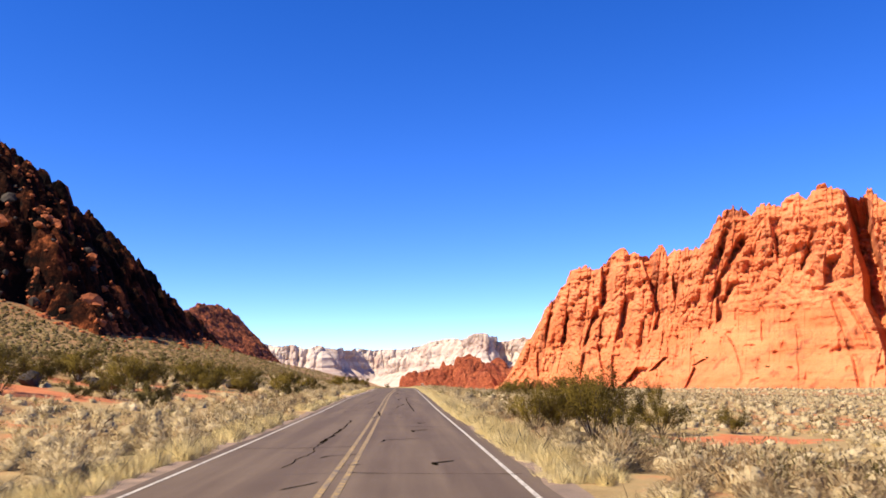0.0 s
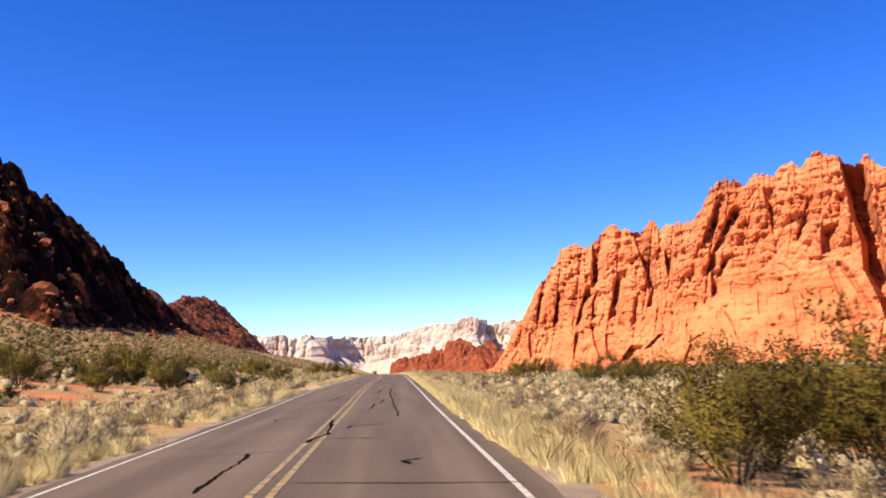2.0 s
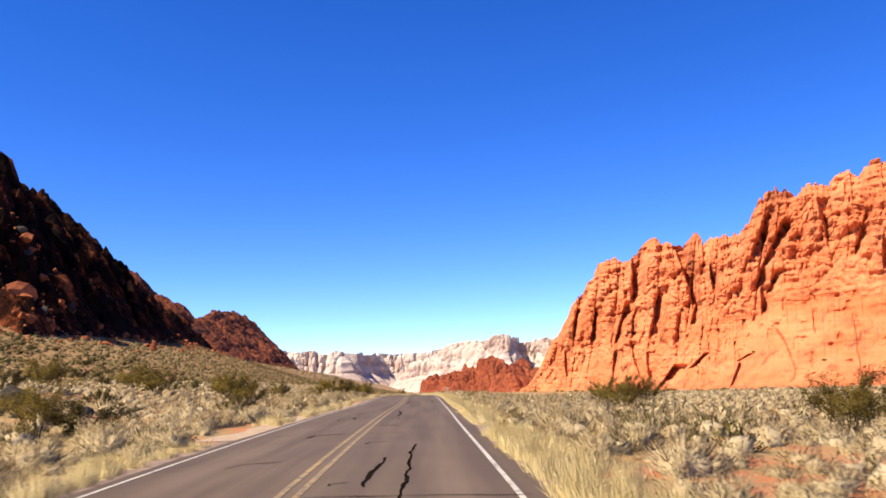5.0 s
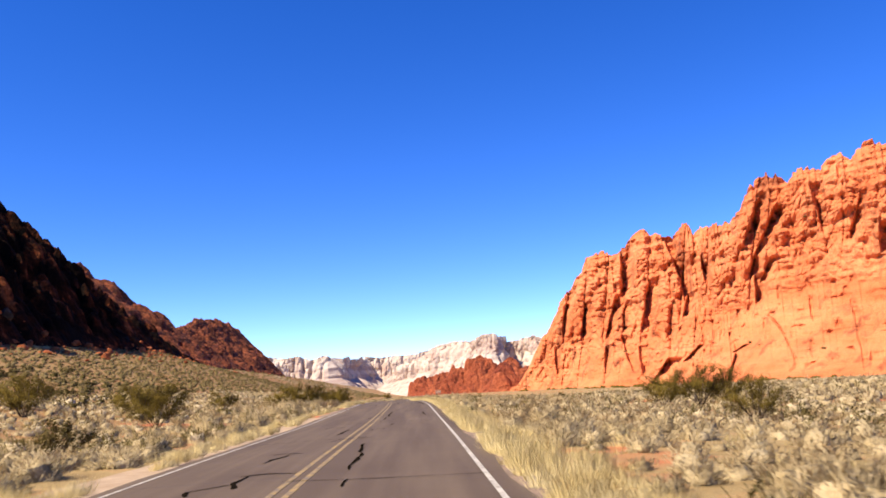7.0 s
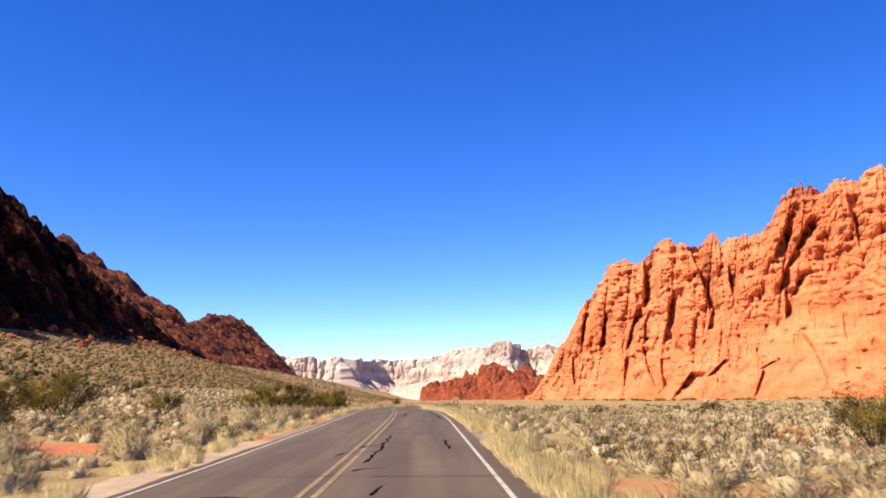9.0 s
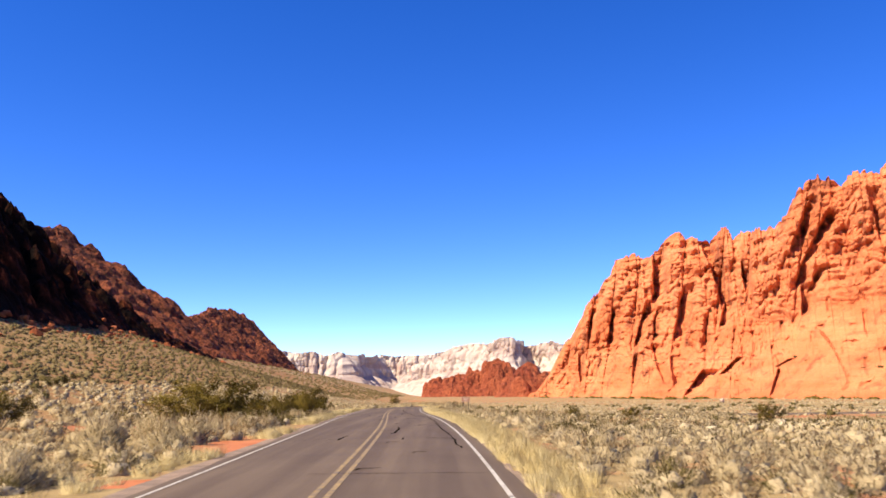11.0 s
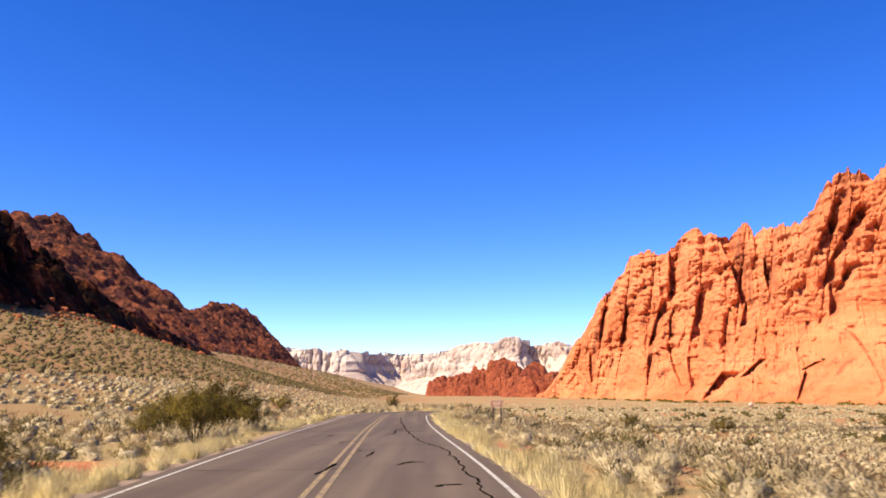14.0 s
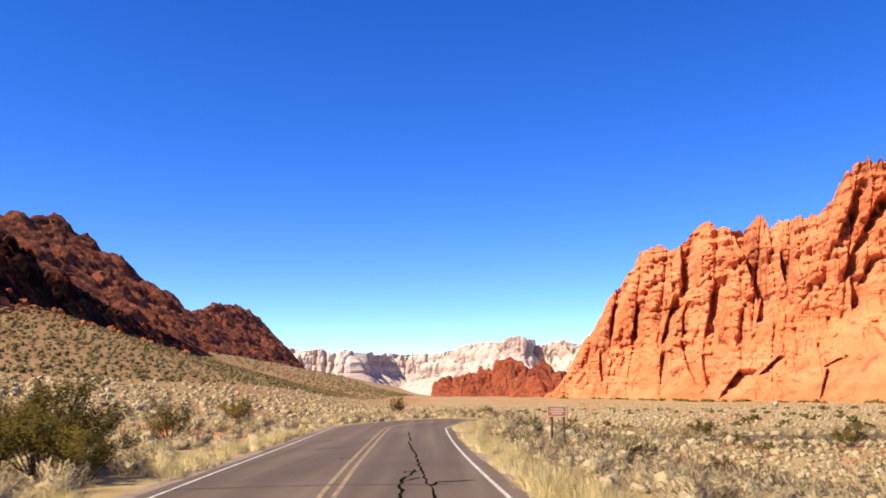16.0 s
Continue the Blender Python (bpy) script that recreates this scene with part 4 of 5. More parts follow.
def stamp(shapes, places, sizes, tall):
    """Many copies of some shapes, turned and scaled. A shape is a pair of arrays, or leaves and core, two pairs; then the result is two pairs as well."""
    kind = rs.randint(0, len(shapes), len(places))
    turn = rs.uniform(0, 2 * math.pi, len(places))

    def lay(pick):
        vs, fs, base = [], [], 0
        for k, (v, f) in enumerate(pick):
            who = np.where(kind == k)[0]
            if not len(who):
                continue
            c, s = np.cos(turn[who])[:, None], np.sin(turn[who])[:, None]
            x, y, z = v[None, :, 0], v[None, :, 1], v[None, :, 2]
            faced = [np.stack([c * v[None, :, 3] - s * v[None, :, 4], s * v[None, :, 3] + c * v[None, :, 4], v[None, :, 5] + 0 * c], -1)] if v.shape[1] == 6 else []
            w = np.stack([(c * x - s * y) * sizes[who, None], (s * x + c * y) * sizes[who, None], z * (sizes * tall)[who, None]], -1) + places[who][:, None]
            vs.append(np.concatenate([w] + faced, -1).reshape(len(who) * len(v), -1))
            fs.append((f[None] + (np.arange(len(who)) * len(v))[:, None, None] + base).reshape(-1, 3))
            base += len(who) * len(v)
        return np.concatenate(vs), np.concatenate(fs)

    if isinstance(shapes[0][0], tuple):
        return lay([q[0] for q in shapes]), lay([q[1] for q in shapes])
    return lay(shapes)


def spread(x0, x1, y0, y1, step, keep):
    """Jittered places on the ground, off the road and its verge."""
    gx_, gy_ = np.meshgrid(np.arange(x0, x1, step), np.arange(y0, y1, step))
    p = np.column_stack([gx_.ravel(), gy_.ravel()]) + rs.uniform(-0.5, 0.5, (gx_.size, 2)) * step
    p = p[rs.uniform(size=len(p)) < keep]
    return p, off_road(p[:, 0], p[:, 1])


def on_ground(p, sink=0.03):
    return np.column_stack([p, ground_z(p[:, 0], p[:, 1]) - sink])


def stuff(name, arrays, material, label, category, inner=None):
    """Plants or stones beyond counting, in one object. inner: the solid middles of the shrubs, tinted darker as shade.
    """
    whole = arrays if inner is None else join(arrays, inner)
    ob = new(name, fast_mesh(name, *whole, smooth=True))
    ob.data.materials.append(material)
    if inner is not None:
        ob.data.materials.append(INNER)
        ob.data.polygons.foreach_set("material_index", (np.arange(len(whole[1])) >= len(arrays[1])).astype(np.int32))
    return tagged(ob, label, category, kind="stuff")


def plant(name, foliage, stems, leaf_mat, label, category, group, stem="woody_base"):
    """One plant of leaves and wood, to be copied. stems: one pair of arrays, or a list with a pair for each stem."""
    root = tagged(new(name), label, category, group)
    wood = stems if isinstance(stems, list) else [stems]
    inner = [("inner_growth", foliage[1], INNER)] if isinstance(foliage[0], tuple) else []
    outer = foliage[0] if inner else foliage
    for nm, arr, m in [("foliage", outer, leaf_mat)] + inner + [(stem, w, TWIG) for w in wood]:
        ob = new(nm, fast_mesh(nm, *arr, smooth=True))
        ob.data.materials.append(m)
        ob.parent = root
    return root


def set_out(master, places, sizes, tall):
    """The plant at the first place, its copies at the rest."""
    for i, (p, s, t) in enumerate(zip(places, sizes, tall)):
        m = Matrix.LocRotScale(Vector(p), Euler((0, 0, random.uniform(0, 6.28))), Vector((s, s, s * t)))
        if i == 0:
            master.matrix_basis = m
        else:
            ob = copy_thing(master, pose(0, 0, 0))
            ob.matrix_basis = m


# round bushes: x, y, width, height against 2 m, kind
BUSHES_EAST = [
    (5.0, 29.0, 1.0, 0.85, 2), (7.0, 28.6, 1.2, 1.3, 1), (6.1, 30.6, 1.0, 0.9, 0), (7.8, 34.4, 1.3, 1.2, 2), (9.2, 33.4, 1.1, 1.1, 0), (14.0, 43.5, 1.25, 1.1, 2), (18.4, 44.6, 0.9, 0.75, 0), (14.2, 76.0, 1.3, 1.05, 2), (16.4, 75.5, 1.5, 1.2, 2),
    (18.6, 77.5, 1.2, 1.0, 2), (12.6, 99.5, 0.95, 0.8, 2), (26.7, 86.5, 1.0, 0.95, 0), (15.7, 120.2, 1.4, 1.15, 2), (17.7, 120.0, 1.4, 1.2, 2), (19.6, 120.8, 1.4, 1.1, 2), (11.2, 201.5, 0.5, 0.5, 0),
    (27.1, 223.0, 1.0, 0.8, 2), (41.7, 213.0, 1.3, 0.9, 2), (48.0, 232.0, 1.3, 0.9, 0), (22.0, 238.0, 1.0, 0.8, 2), (34.0, 196.0, 0.9, 0.7, 0),
]
BUSHES_SLOPE = [
    (-10.9, 75.0, 1.05, 0.8, 1), (-17.6, 78.0, 1.7, 1.35, 2), (-19.8, 77.0, 1.4, 1.2, 0), (-18.2, 56.0, 1.6, 1.3, 2), (-21.5, 44.5, 1.5, 1.2, 0), (-15.0, 64.0, 0.9, 0.75, 2),
    (-24.0, 62.0, 1.6, 1.25, 2), (-28.0, 52.0, 1.6, 1.25, 0), (-13.2, 70.0, 1.0, 0.8, 0), (-20.5, 67.0, 1.5, 1.2, 2), (-26.0, 40.0, 1.6, 1.2, 2), (-14.5, 75.5, 1.3, 1.1, 0),
    (-17.0, 48.5, 1.2, 0.9, 2), (-31.0, 58.0, 1.6, 1.2, 2), (-23.0, 53.0, 1.3, 1.0, 0),
]
BUSHES_AHEAD = [
    (-11.2, 158.5, 2.1, 1.4, 3), (-8.4, 160.5, 0.8, 0.55, 2), (-9.8, 157.0, 1.1, 0.85, 0),
    (-8.0, 173.8, 0.9, 1.1, 2), (-10.4, 176.5, 0.8, 0.6, 0), (-9.9, 185.0, 1.35, 1.15, 2), (-10.2, 186.0, 1.0, 0.9, 1), (-12.5, 202.6, 0.9, 0.85, 0), (-12.2, 214.0, 0.9, 0.8, 1),
    (-5.1, 256.0, 0.85, 1.0, 0), (-13.5, 118.0, 1.2, 0.9, 2), (-17.0, 126.0, 1.5, 1.1, 2), (-22.0, 121.0, 1.6, 1.1, 0), (-27.0, 131.0, 1.7, 1.2, 2), (-18.5, 137.0, 1.6, 1.2, 2),
    (-21.0, 140.0, 1.4, 1.1, 0), (-30.0, 118.0, 1.7, 1.2, 2), (-16.0, 146.0, 1.2, 0.9, 2),
]
BUSHES = BUSHES_EAST + BUSHES_SLOPE + BUSHES_AHEAD
thicket = random.Random(12)
BUSHES += [(-11.6, 186.2, 1.2, 0.95, 0), (-8.6, 184.4, 0.9, 0.8, 2), (-11.8, 183.5, 1.1, 0.9, 2)]
BUSHES += [(thicket.uniform(-36, -9.5), thicket.uniform(30, 100), thicket.uniform(0.7, 1.4), thicket.uniform(0.45, 0.85), 4) for _ in range(34)]
BUSHES += [(thicket.uniform(-60, -30), thicket.uniform(90, 215), thicket.uniform(0.6, 1.2), thicket.uniform(0.4, 0.7), 4) for _ in range(16)]


def clear_of_bushes(p, reach=1.05):
    out = np.ones(len(p), bool)
    for b in BUSHES:
        out &= np.hypot(p[:, 0] - b[0], p[:, 1] - b[1]) > reach * b[2]
    return out


# sage and dry brush: the nearest singly, the rest as stuff
NEAR_BRUSH = lambda p, off: (off < 6.6) & (p[:, 1] > 8) & (p[:, 1] < 110)
p, off = spread(-34, 42, 6, 250, 1.12, 0.9)
keep = (rs.uniform(size=len(p)) < np.where((p[:, 0] < -11) & (p[:, 1] < 105), 0.55, 1.0)) & (off > np.where((p[:, 0] < 0) & (p[:, 1] < 72), 4.35, 4.75) + 0.7 * rs.uniform(size=len(p))) & (bare(p[:, 0], p[:, 1]) < 0.35) & (vnoise(p[:, 0] / 5, p[:, 1] / 5, 0, 91) > np.where(p[:, 0] > 0, 0.1, 0.2)) & clear_of_bushes(p)
p, off = p[keep], off[keep]
dry = vnoise(p[:, 0] / 9, p[:, 1] / 9, 0, 92) + 0.25 * rs.normal(size=len(p)) > 0.72
size = rs.uniform(0.65, 1.45, len(p)) * (0.8 + 0.5 * vnoise(p[:, 0] / 14, p[:, 1] / 14, 0, 93))
size = size * np.where((p[:, 1] > 212) & (p[:, 0] > 3) & (off < 11), 1.5, 1.0)
tall = rs.uniform(0.6, 1.0, len(p))
P3 = on_ground(p)
single = NEAR_BRUSH(p, off)
for k in range(5):
    pick = np.where(single & ~dry)[0][k::5][:36]
    set_out(plant("sagebrush", shrub(760, k, 0.16, 0.015, rings=5, around=12, core=0.74, clumps=16), twigs(24, k), SAGE, "grey-green rounded sagebrush growing on sand", "shrub", "sagebrush along the road"), P3[pick], size[pick], tall[pick])
    pick2 = np.where(single & dry)[0][k::5][:14]
    if len(pick2):
        set_out(plant("dry_bush", shrub(420, k + 20, 0.24, 0.01, 0.7, rings=4, around=9, core=0.6, loose=0.5), twigs(50, k), DRY, "dry brown twiggy bush beside the road", "shrub", "dry bushes along the road"), P3[pick2], size[pick2], tall[pick2])
    single[pick] = False
    single[pick2] = False
    p_done = np.concatenate([pick, pick2])
    off[p_done] = -1
rest = off > 0
BIG_SAGE = [(-7.3, 141.4, 1.7), (-8.8, 143.2, 1.9), (-7.5, 145.6, 1.6), (-9.8, 140.4, 1.9), (-7.1, 149.2, 1.4), (-8.9, 148.0, 1.7), (-6.9, 152.4, 1.3), (-8.4, 153.0, 1.5), (-10.2, 145.6, 1.7), (-7.0, 137.6, 1.5), (-8.6, 137.0, 1.8),
            (-8.8, 110.6, 1.6), (-9.6, 113.2, 1.8), (-7.4, 115.5, 1.5), (-7.0, 108.0, 1.3), (-8.6, 118.6, 1.7), (-7.2, 121.5, 1.4), (-8.3, 125.5, 1.6), (-7.6, 130.0, 1.5)]
big = on_ground(np.array([(b[0], b[1]) for b in BIG_SAGE]), 0.05)
for k in range(3):
    set_out(plant("sagebrush", shrub(1500, 30 + k, 0.13, 0.011, rings=5, around=12, core=0.7, clumps=22), twigs(40, 30 + k), SAGE, "large pale grey-green sagebrush beside open red sand", "shrub", "sagebrush along the road"), big[k::3], [b[2] for b in BIG_SAGE[k::3]], [1.15] * 9)
olive = ~dry & (vnoise(p[:, 0] / 7, p[:, 1] / 7, 0, 97) + 0.2 * rs.normal(size=len(p)) > np.where((p[:, 0] < -11) & (p[:, 1] > 105), 0.52, 0.76))
for nm, m, who, lab in (("sagebrush_cover", SAGE, ~dry & ~olive, "dense grey-green sagebrush covering the desert floor"), ("dry_brush_cover", DRY, dry, "brown dried brush among the sage"), ("olive_brush_cover", OLIVE, olive, "dark olive brush among the paler sage")):
    tiers = []
    for least, most, n_, ln, wd, up_, rings, around, core in ((0, 8.3, 300, 0.15, 0.018, 0.5, 3, 9, 0.74), (8.3, 17, 120, 0.155, 0.027, 0.5, 2, 8, 0.76), (17, 1e9, 40, 0.17, 0.047, 0.5, 2, 7, 0.8)):
        a = rest & who & (off >= least) & (off < most)
        if a.any():
            tiers.append(stamp([shrub(n_, 40 + k, ln, wd, up_, rings=rings, around=around, core=core, plain=True) for k in range(7)], P3[a], size[a], tall[a]))
    stuff(nm, join(*[q[0] for q in tiers]), m, lab, "shrubs", join(*[q[1] for q in tiers]))

# wider brush on the plain and up the slope
far_parts, slope_parts = [], []
for x0, x1, y0, y1, step, keep_, lo, hi, least in ((-125, -34, 40, 470, 1.4, 0.85, 0.7, 1.8, 0.12), (-150, -34, 470, 700, 2.6, 0.75, 0.9, 1.8, 0.25), (-280, -34, 700, 1500, 6.5, 0.75, 2.0, 4.5, 0.25), (42, 110, 40, 400, 2.0, 0.75, 0.7, 1.6, 0.2), (110, 230, 120, 400, 3.4, 0.75, 0.9, 1.9, 0.25), (42, 230, 400, 640, 4.0, 0.75, 1.0, 2.2, 0.25), (-34, 42, 250, 640, 2.1, 0.8, 0.7, 1.6, 0.2)):
    p, off = spread(x0, x1, y0, y1, step, keep_)
    keep = (off > 6) & (vnoise(p[:, 0] / 11, p[:, 1] / 11, 0, 94) > least) & (np.abs(p[:, 0] + 2) < 12 + 0.6 * p[:, 1])
    keep &= (p[:, 0] > soft_interp(p[:, 1], HILL_Y, HILL_FOOT_X, 14.0) - 7) | (p[:, 1] < 203)
    p = p[keep]
    (slope_parts if x1 <= -34 else far_parts).append(stamp([shrub(11, 60 + k, 0.2, 0.1, 0.4, rings=2, around=6, core=0.88, clumps=7, plain=True) for k in range(6)], on_ground(p), rs.uniform(lo, hi, len(p)), rs.uniform(0.6, 1.0, len(p))))
stuff("far_sage_cover", join(*[q[0] for q in far_parts]), SAGE, "scattered low sagebrush on the plain", "shrubs", join(*[q[1] for q in far_parts]))
stuff("slope_brush_cover", join(*[a for q in slope_parts for a in q]), SLOPE_LEAF, "scattered brown-olive brush on the tan slope", "shrubs")

p, off = spread(-110, -26, 95, 207, 3.6, 0.6)
p = p[vnoise(p[:, 0] / 16, p[:, 1] / 16, 0, 98) > 0.45]
low = stamp([shrub(60, 66 + k, 0.22, 0.06, 0.5, rings=3, around=7, core=0.85) for k in range(5)], on_ground(p), rs.uniform(1.0, 2.2, len(p)), rs.uniform(0.6, 1.0, len(p)))
stuff("dark_slope_brush", join(*low), OLIVE, "dark olive brush below the rocky hill", "shrubs")

p, off = spread(8, 150, 190, 470, 8.0, 0.55)
p = p[(off > 8) & (vnoise(p[:, 0] / 30, p[:, 1] / 30, 0, 99) > 0.35) & (np.abs(p[:, 0]) < 6 + 0.5 * (p[:, 1] - 110))]
low = stamp([shrub(70, 76 + k, 0.2, 0.07, 0.5, rings=3, around=7, core=0.85) for k in range(5)], on_ground(p), rs.uniform(1.2, 2.6, len(p)), rs.uniform(0.6, 1.0, len(p)))
stuff("olive_plain_brush", join(*low), OLIVE, "dark olive brush dotted over the sage plain", "shrubs")

# straw grass: bunches along both verges, thin between the brush
AX = AXIS[(AXIS[:, 1] > 4) & (np.arange(len(AXIS)) < 300)]
v_places = []
for sgn, o0, o1, per in ((-1, 3.8, 5.0, 9.0), (1, 3.7, 5.1, 12.0)):
    n = int(len(AX) * per)
    i = rs.randint(0, len(AX) - 1, n)
    t = rs.uniform(0, 1, n)[:, None]
    c = AX[i] * (1 - t) + AX[i + 1] * t
    sd = SIDE[50 + np.clip(i, 0, None) + 4]
    q = c + sd * (sgn * (o0 + (o1 - o0) * rs.uniform(0, 1, n) ** 1.3))[:, None]
    q = q[(vnoise(q[:, 0] / 3, q[:, 1] / 4, 0, 95 + sgn) > (np.where(q[:, 1] > 128, 0.4, np.where(q[:, 1] < 72, 0.26, 0.4)) if sgn < 0 else np.where((q[:, 1] < 40) | (q[:, 1] > 128), 0.18, 0.22))) & (bare(q[:, 0], q[:, 1]) < 0.3)]
    q = q[off_road(q[:, 0], q[:, 1]) > 3.62]
    v_places.append(q)
V = np.concatenate(v_places)
order = np.argsort(V[:, 1])
V = V[order]
Z3 = on_ground(V, 0.01)
gsize = rs.uniform(0.5, 1.25, len(V))
one = (V[:, 1] > 9) & (V[:, 1] < 60) & (rs.uniform(size=len(V)) < 0.3)
idx = np.where(one)[0][:240]
for k in range(4):
    pick = idx[k::4]
    set_out(plant("grass_tuft", tuft(300, k, 0.0065), twigs(6, 70 + k), STRAW, "pale straw-yellow bunchgrass at the road edge", "grass", "grass tufts along the verge"), Z3[pick], gsize[pick], rs.uniform(0.8, 1.3, len(pick)))
other = np.ones(len(V), bool)
other[idx] = False
stuff("verge_grass", stamp([tuft(120, 10 + k, 0.0085) for k in range(6)], Z3[other], gsize[other], rs.uniform(0.8, 1.3, other.sum())), STRAW, "pale yellow dry grass along the road verge", "grass")
p, off = spread(-20, 30, 6, 240, 1.25, 0.75)
p = p[(off > 4.6) & (vnoise(p[:, 0] / 6, p[:, 1] / 6, 0, 96) > 0.52) & (bare(p[:, 0], p[:, 1]) < 0.3)]
stuff("dry_grass", stamp([tuft(44, 20 + k, 0.014) for k in range(6)], on_ground(p), rs.uniform(0.6, 1.2, len(p)), np.full(len(p), 0.9)), STRAW, "thin dry grass between the shrubs", "grass")


def tall_bush(seed, leaves=6200, spread_=1.0, stems_=14, leaf=0.07):
    """A creosote-like bush, 2 m high and about 2.6 wide: bare stems fan out from the ground, small leaves on the outer twigs."""
    r = np.random.RandomState(seed)

    def tube(pts, r0, r1, bm_v, bm_f):
        b = len(bm_v)
        for j, q in enumerate(pts):
            rad = r0 + (r1 - r0) * j / (len(pts) - 1)
            for a in range(3):
                bm_v.append(q + rad * np.array((math.cos(a * 2.094), math.sin(a * 2.094), 0)))
        for j in range(len(pts) - 1):
            for a in range(3):
                u, w = b + j * 3 + a, b + j * 3 + (a + 1) % 3
                bm_f.append((u, w, w + 3))
                bm_f.append((u, w + 3, u + 3))

    ends, each = [], []
    for i in range(stems_):
        bm_v, bm_f = [], []
        a = 2 * math.pi * (i + r.uniform(-0.4, 0.4)) / stems_
        lean = r.uniform(0.15, 0.95) * spread_
        ln = r.uniform(1.5, 2.15) / (1 + 0.18 * lean)
        d = unit(np.array((math.cos(a) * lean, math.sin(a) * lean, 1.0)))
        bend = np.array((math.cos(a), math.sin(a), 0)) * r.uniform(-0.1, 0.35)
        pts = [np.array((math.cos(a), math.sin(a), 0)) * 0.08 + d * ln * f + bend * f * f + r.normal(size=3) * 0.03 * f for f in np.linspace(0, 1, 6)]
        tube(pts, 0.022, 0.006, bm_v, bm_f)
        ends.append((pts, 0.35))
        for _ in range(5):
            f = r.randint(2, 5)
            e = unit(d + r.normal(size=3) * 0.5) * r.uniform(0.35, 0.8)
            sub = [pts[f] + e * g for g in np.linspace(0, 1, 4)]
            tube(sub, 0.009, 0.003, bm_v, bm_f)
            ends.append((sub, 0.0))
        each.append((np.array(bm_v), np.array(bm_f)))
    pick = r.randint(0, len(ends), leaves)
    t = r.uniform(0, 1, leaves)
    pos = []
    for e, f in zip(pick, t):
        pts, low = ends[e]
        f = low + (1 - low) * f ** 0.7
        j = min(int(f * (len(pts) - 1)), len(pts) - 2)
        g = f * (len(pts) - 1) - j
        pos.append(pts[j] * (1 - g) + pts[j + 1] * g)
    pos = np.array(pos) + r.normal(size=(leaves, 3)) * 0.075
    pos[:, 2] = np.abs(pos[:, 2])
    way = unit(r.normal(size=(leaves, 3)) + (0, 0, 0.8))
    return soft(blades(pos, way, leaf * r.uniform(0.6, 1.5, leaves), np.full(leaves, leaf * 0.42), r), (0, 0, 0.5), seed), each


masters = [(tall_bush(1), "olive-green creosote bush with bare stems at its foot"), (tall_bush(2, 6000, 0.8, 13), "tall thin olive-green creosote bush"),
           (tall_bush(3, 7000, 1.15, 15), "broad dense olive-green creosote bush"), (tall_bush(4, 13000, 1.7, 13), "wide spreading bush with dark forked branches"),
           (tall_bush(5, 2200, 1.3, 7, 0.14), "low dark olive-brown bush on the slope")]
for k, ((fol, stm), lab) in enumerate(masters):
    rows = [b for b in BUSHES if b[4] == k]
    xy = np.array([(b[0], b[1]) for b in rows], float)
    set_out(plant("creosote_bush", fol, stm, OLIVE if k == 4 else GREEN, lab, "bush", "tall green bushes", "stem"), on_ground(xy, 0.04), [b[2] for b in rows], [b[3] / b[2] for b in rows])

# dark shrubs along the foot of the cliff
n = 70
t = rs.uniform(0, 1, n)
foot = np.column_stack([np.interp(t, [0, 0.35, 1], [112, 160, 250]), np.interp(t, [0, 0.35, 1], [900, 700, 548])]) + rs.normal(size=(n, 2)) * (5, 5) - (8, 8)
bush_far = [join(*shrub(60, 80 + k, 0.2, 0.06, core=0.9)) for k in range(4)]
stuff("cliff_foot_shrubs", stamp(bush_far, on_ground(foot, 0.1), rs.uniform(3, 7, n), rs.uniform(0.5, 0.9, n)), GREEN, "dark green shrubs along the foot of the cliff", "shrubs")
stuff("ledge_shrubs", stamp(bush_far, CLIFF_LEDGES - (0, 0, 0.4), rs.uniform(2.0, 5.5, len(CLIFF_LEDGES)), rs.uniform(0.3, 0.7, len(CLIFF_LEDGES))), OLIVE, "dark brown shrubs on the ledges of the cliff", "shrubs")


# ---- stones ----
def boulder_mesh(seed, sub=2):
    bm = bmesh.new()
    bmesh.ops.create_icosphere(bm, subdivisions=sub, radius=1.0)
    r = random.Random(seed)
    cuts = [(Vector((r.gauss(0, 1), r.gauss(0, 1), r.gauss(0, 1))).normalized(), r.uniform(0.38, 0.72)) for _ in range(13)]
    for v in bm.verts:
        d = v.co.normalized()
        k = min([1.0] + [c / d.dot(n_) for n_, c in cuts if d.dot(n_) > 0.05])
        v.co = d * k * 1.25 * (1 + 0.05 * noise.noise(d * 2.5 + Vector((seed, 0, 0))))
    me = bpy.data.meshes.new("boulder")
    bm.to_mesh(me)
    bm.free()
    return me


k_ = Nodes("red_boulder", 0.9)
k_.colour(k_.mix(0.5, k_.ramp(k_.noise(0.5, 5), [(0.35, (0.19, 0.052, 0.02)), (0.65, (0.52, 0.155, 0.056))]), k_.ramp(k_.noise(3.0, 5, 0.7), [(0.3, 0.25), (0.7, 0.75)]), "OVERLAY"))
k_.bump(k_.noise(2.0, 6, 0.7), 0.6, 0.3)
RED_BOULDER = k_.m
k_ = Nodes("black_basalt", 0.85)
k_.colour(k_.ramp(k_.noise(1.5, 6, 0.7), [(0.3, (0.02, 0.017, 0.016)), (0.7, (0.08, 0.06, 0.05))]))
k_.bump(k_.noise(4.0, 6, 0.7), 0.6, 0.1)
BASALT = k_.m
k_ = Nodes("pale_boulder", 0.85)
k_.colour(k_.ramp(k_.noise(1.5, 6, 0.7), [(0.3, (0.5, 0.36, 0.27)), (0.7, (0.72, 0.58, 0.48))]))
PALE = k_.m
shapes = [boulder_mesh(s_) for s_ in range(5)]


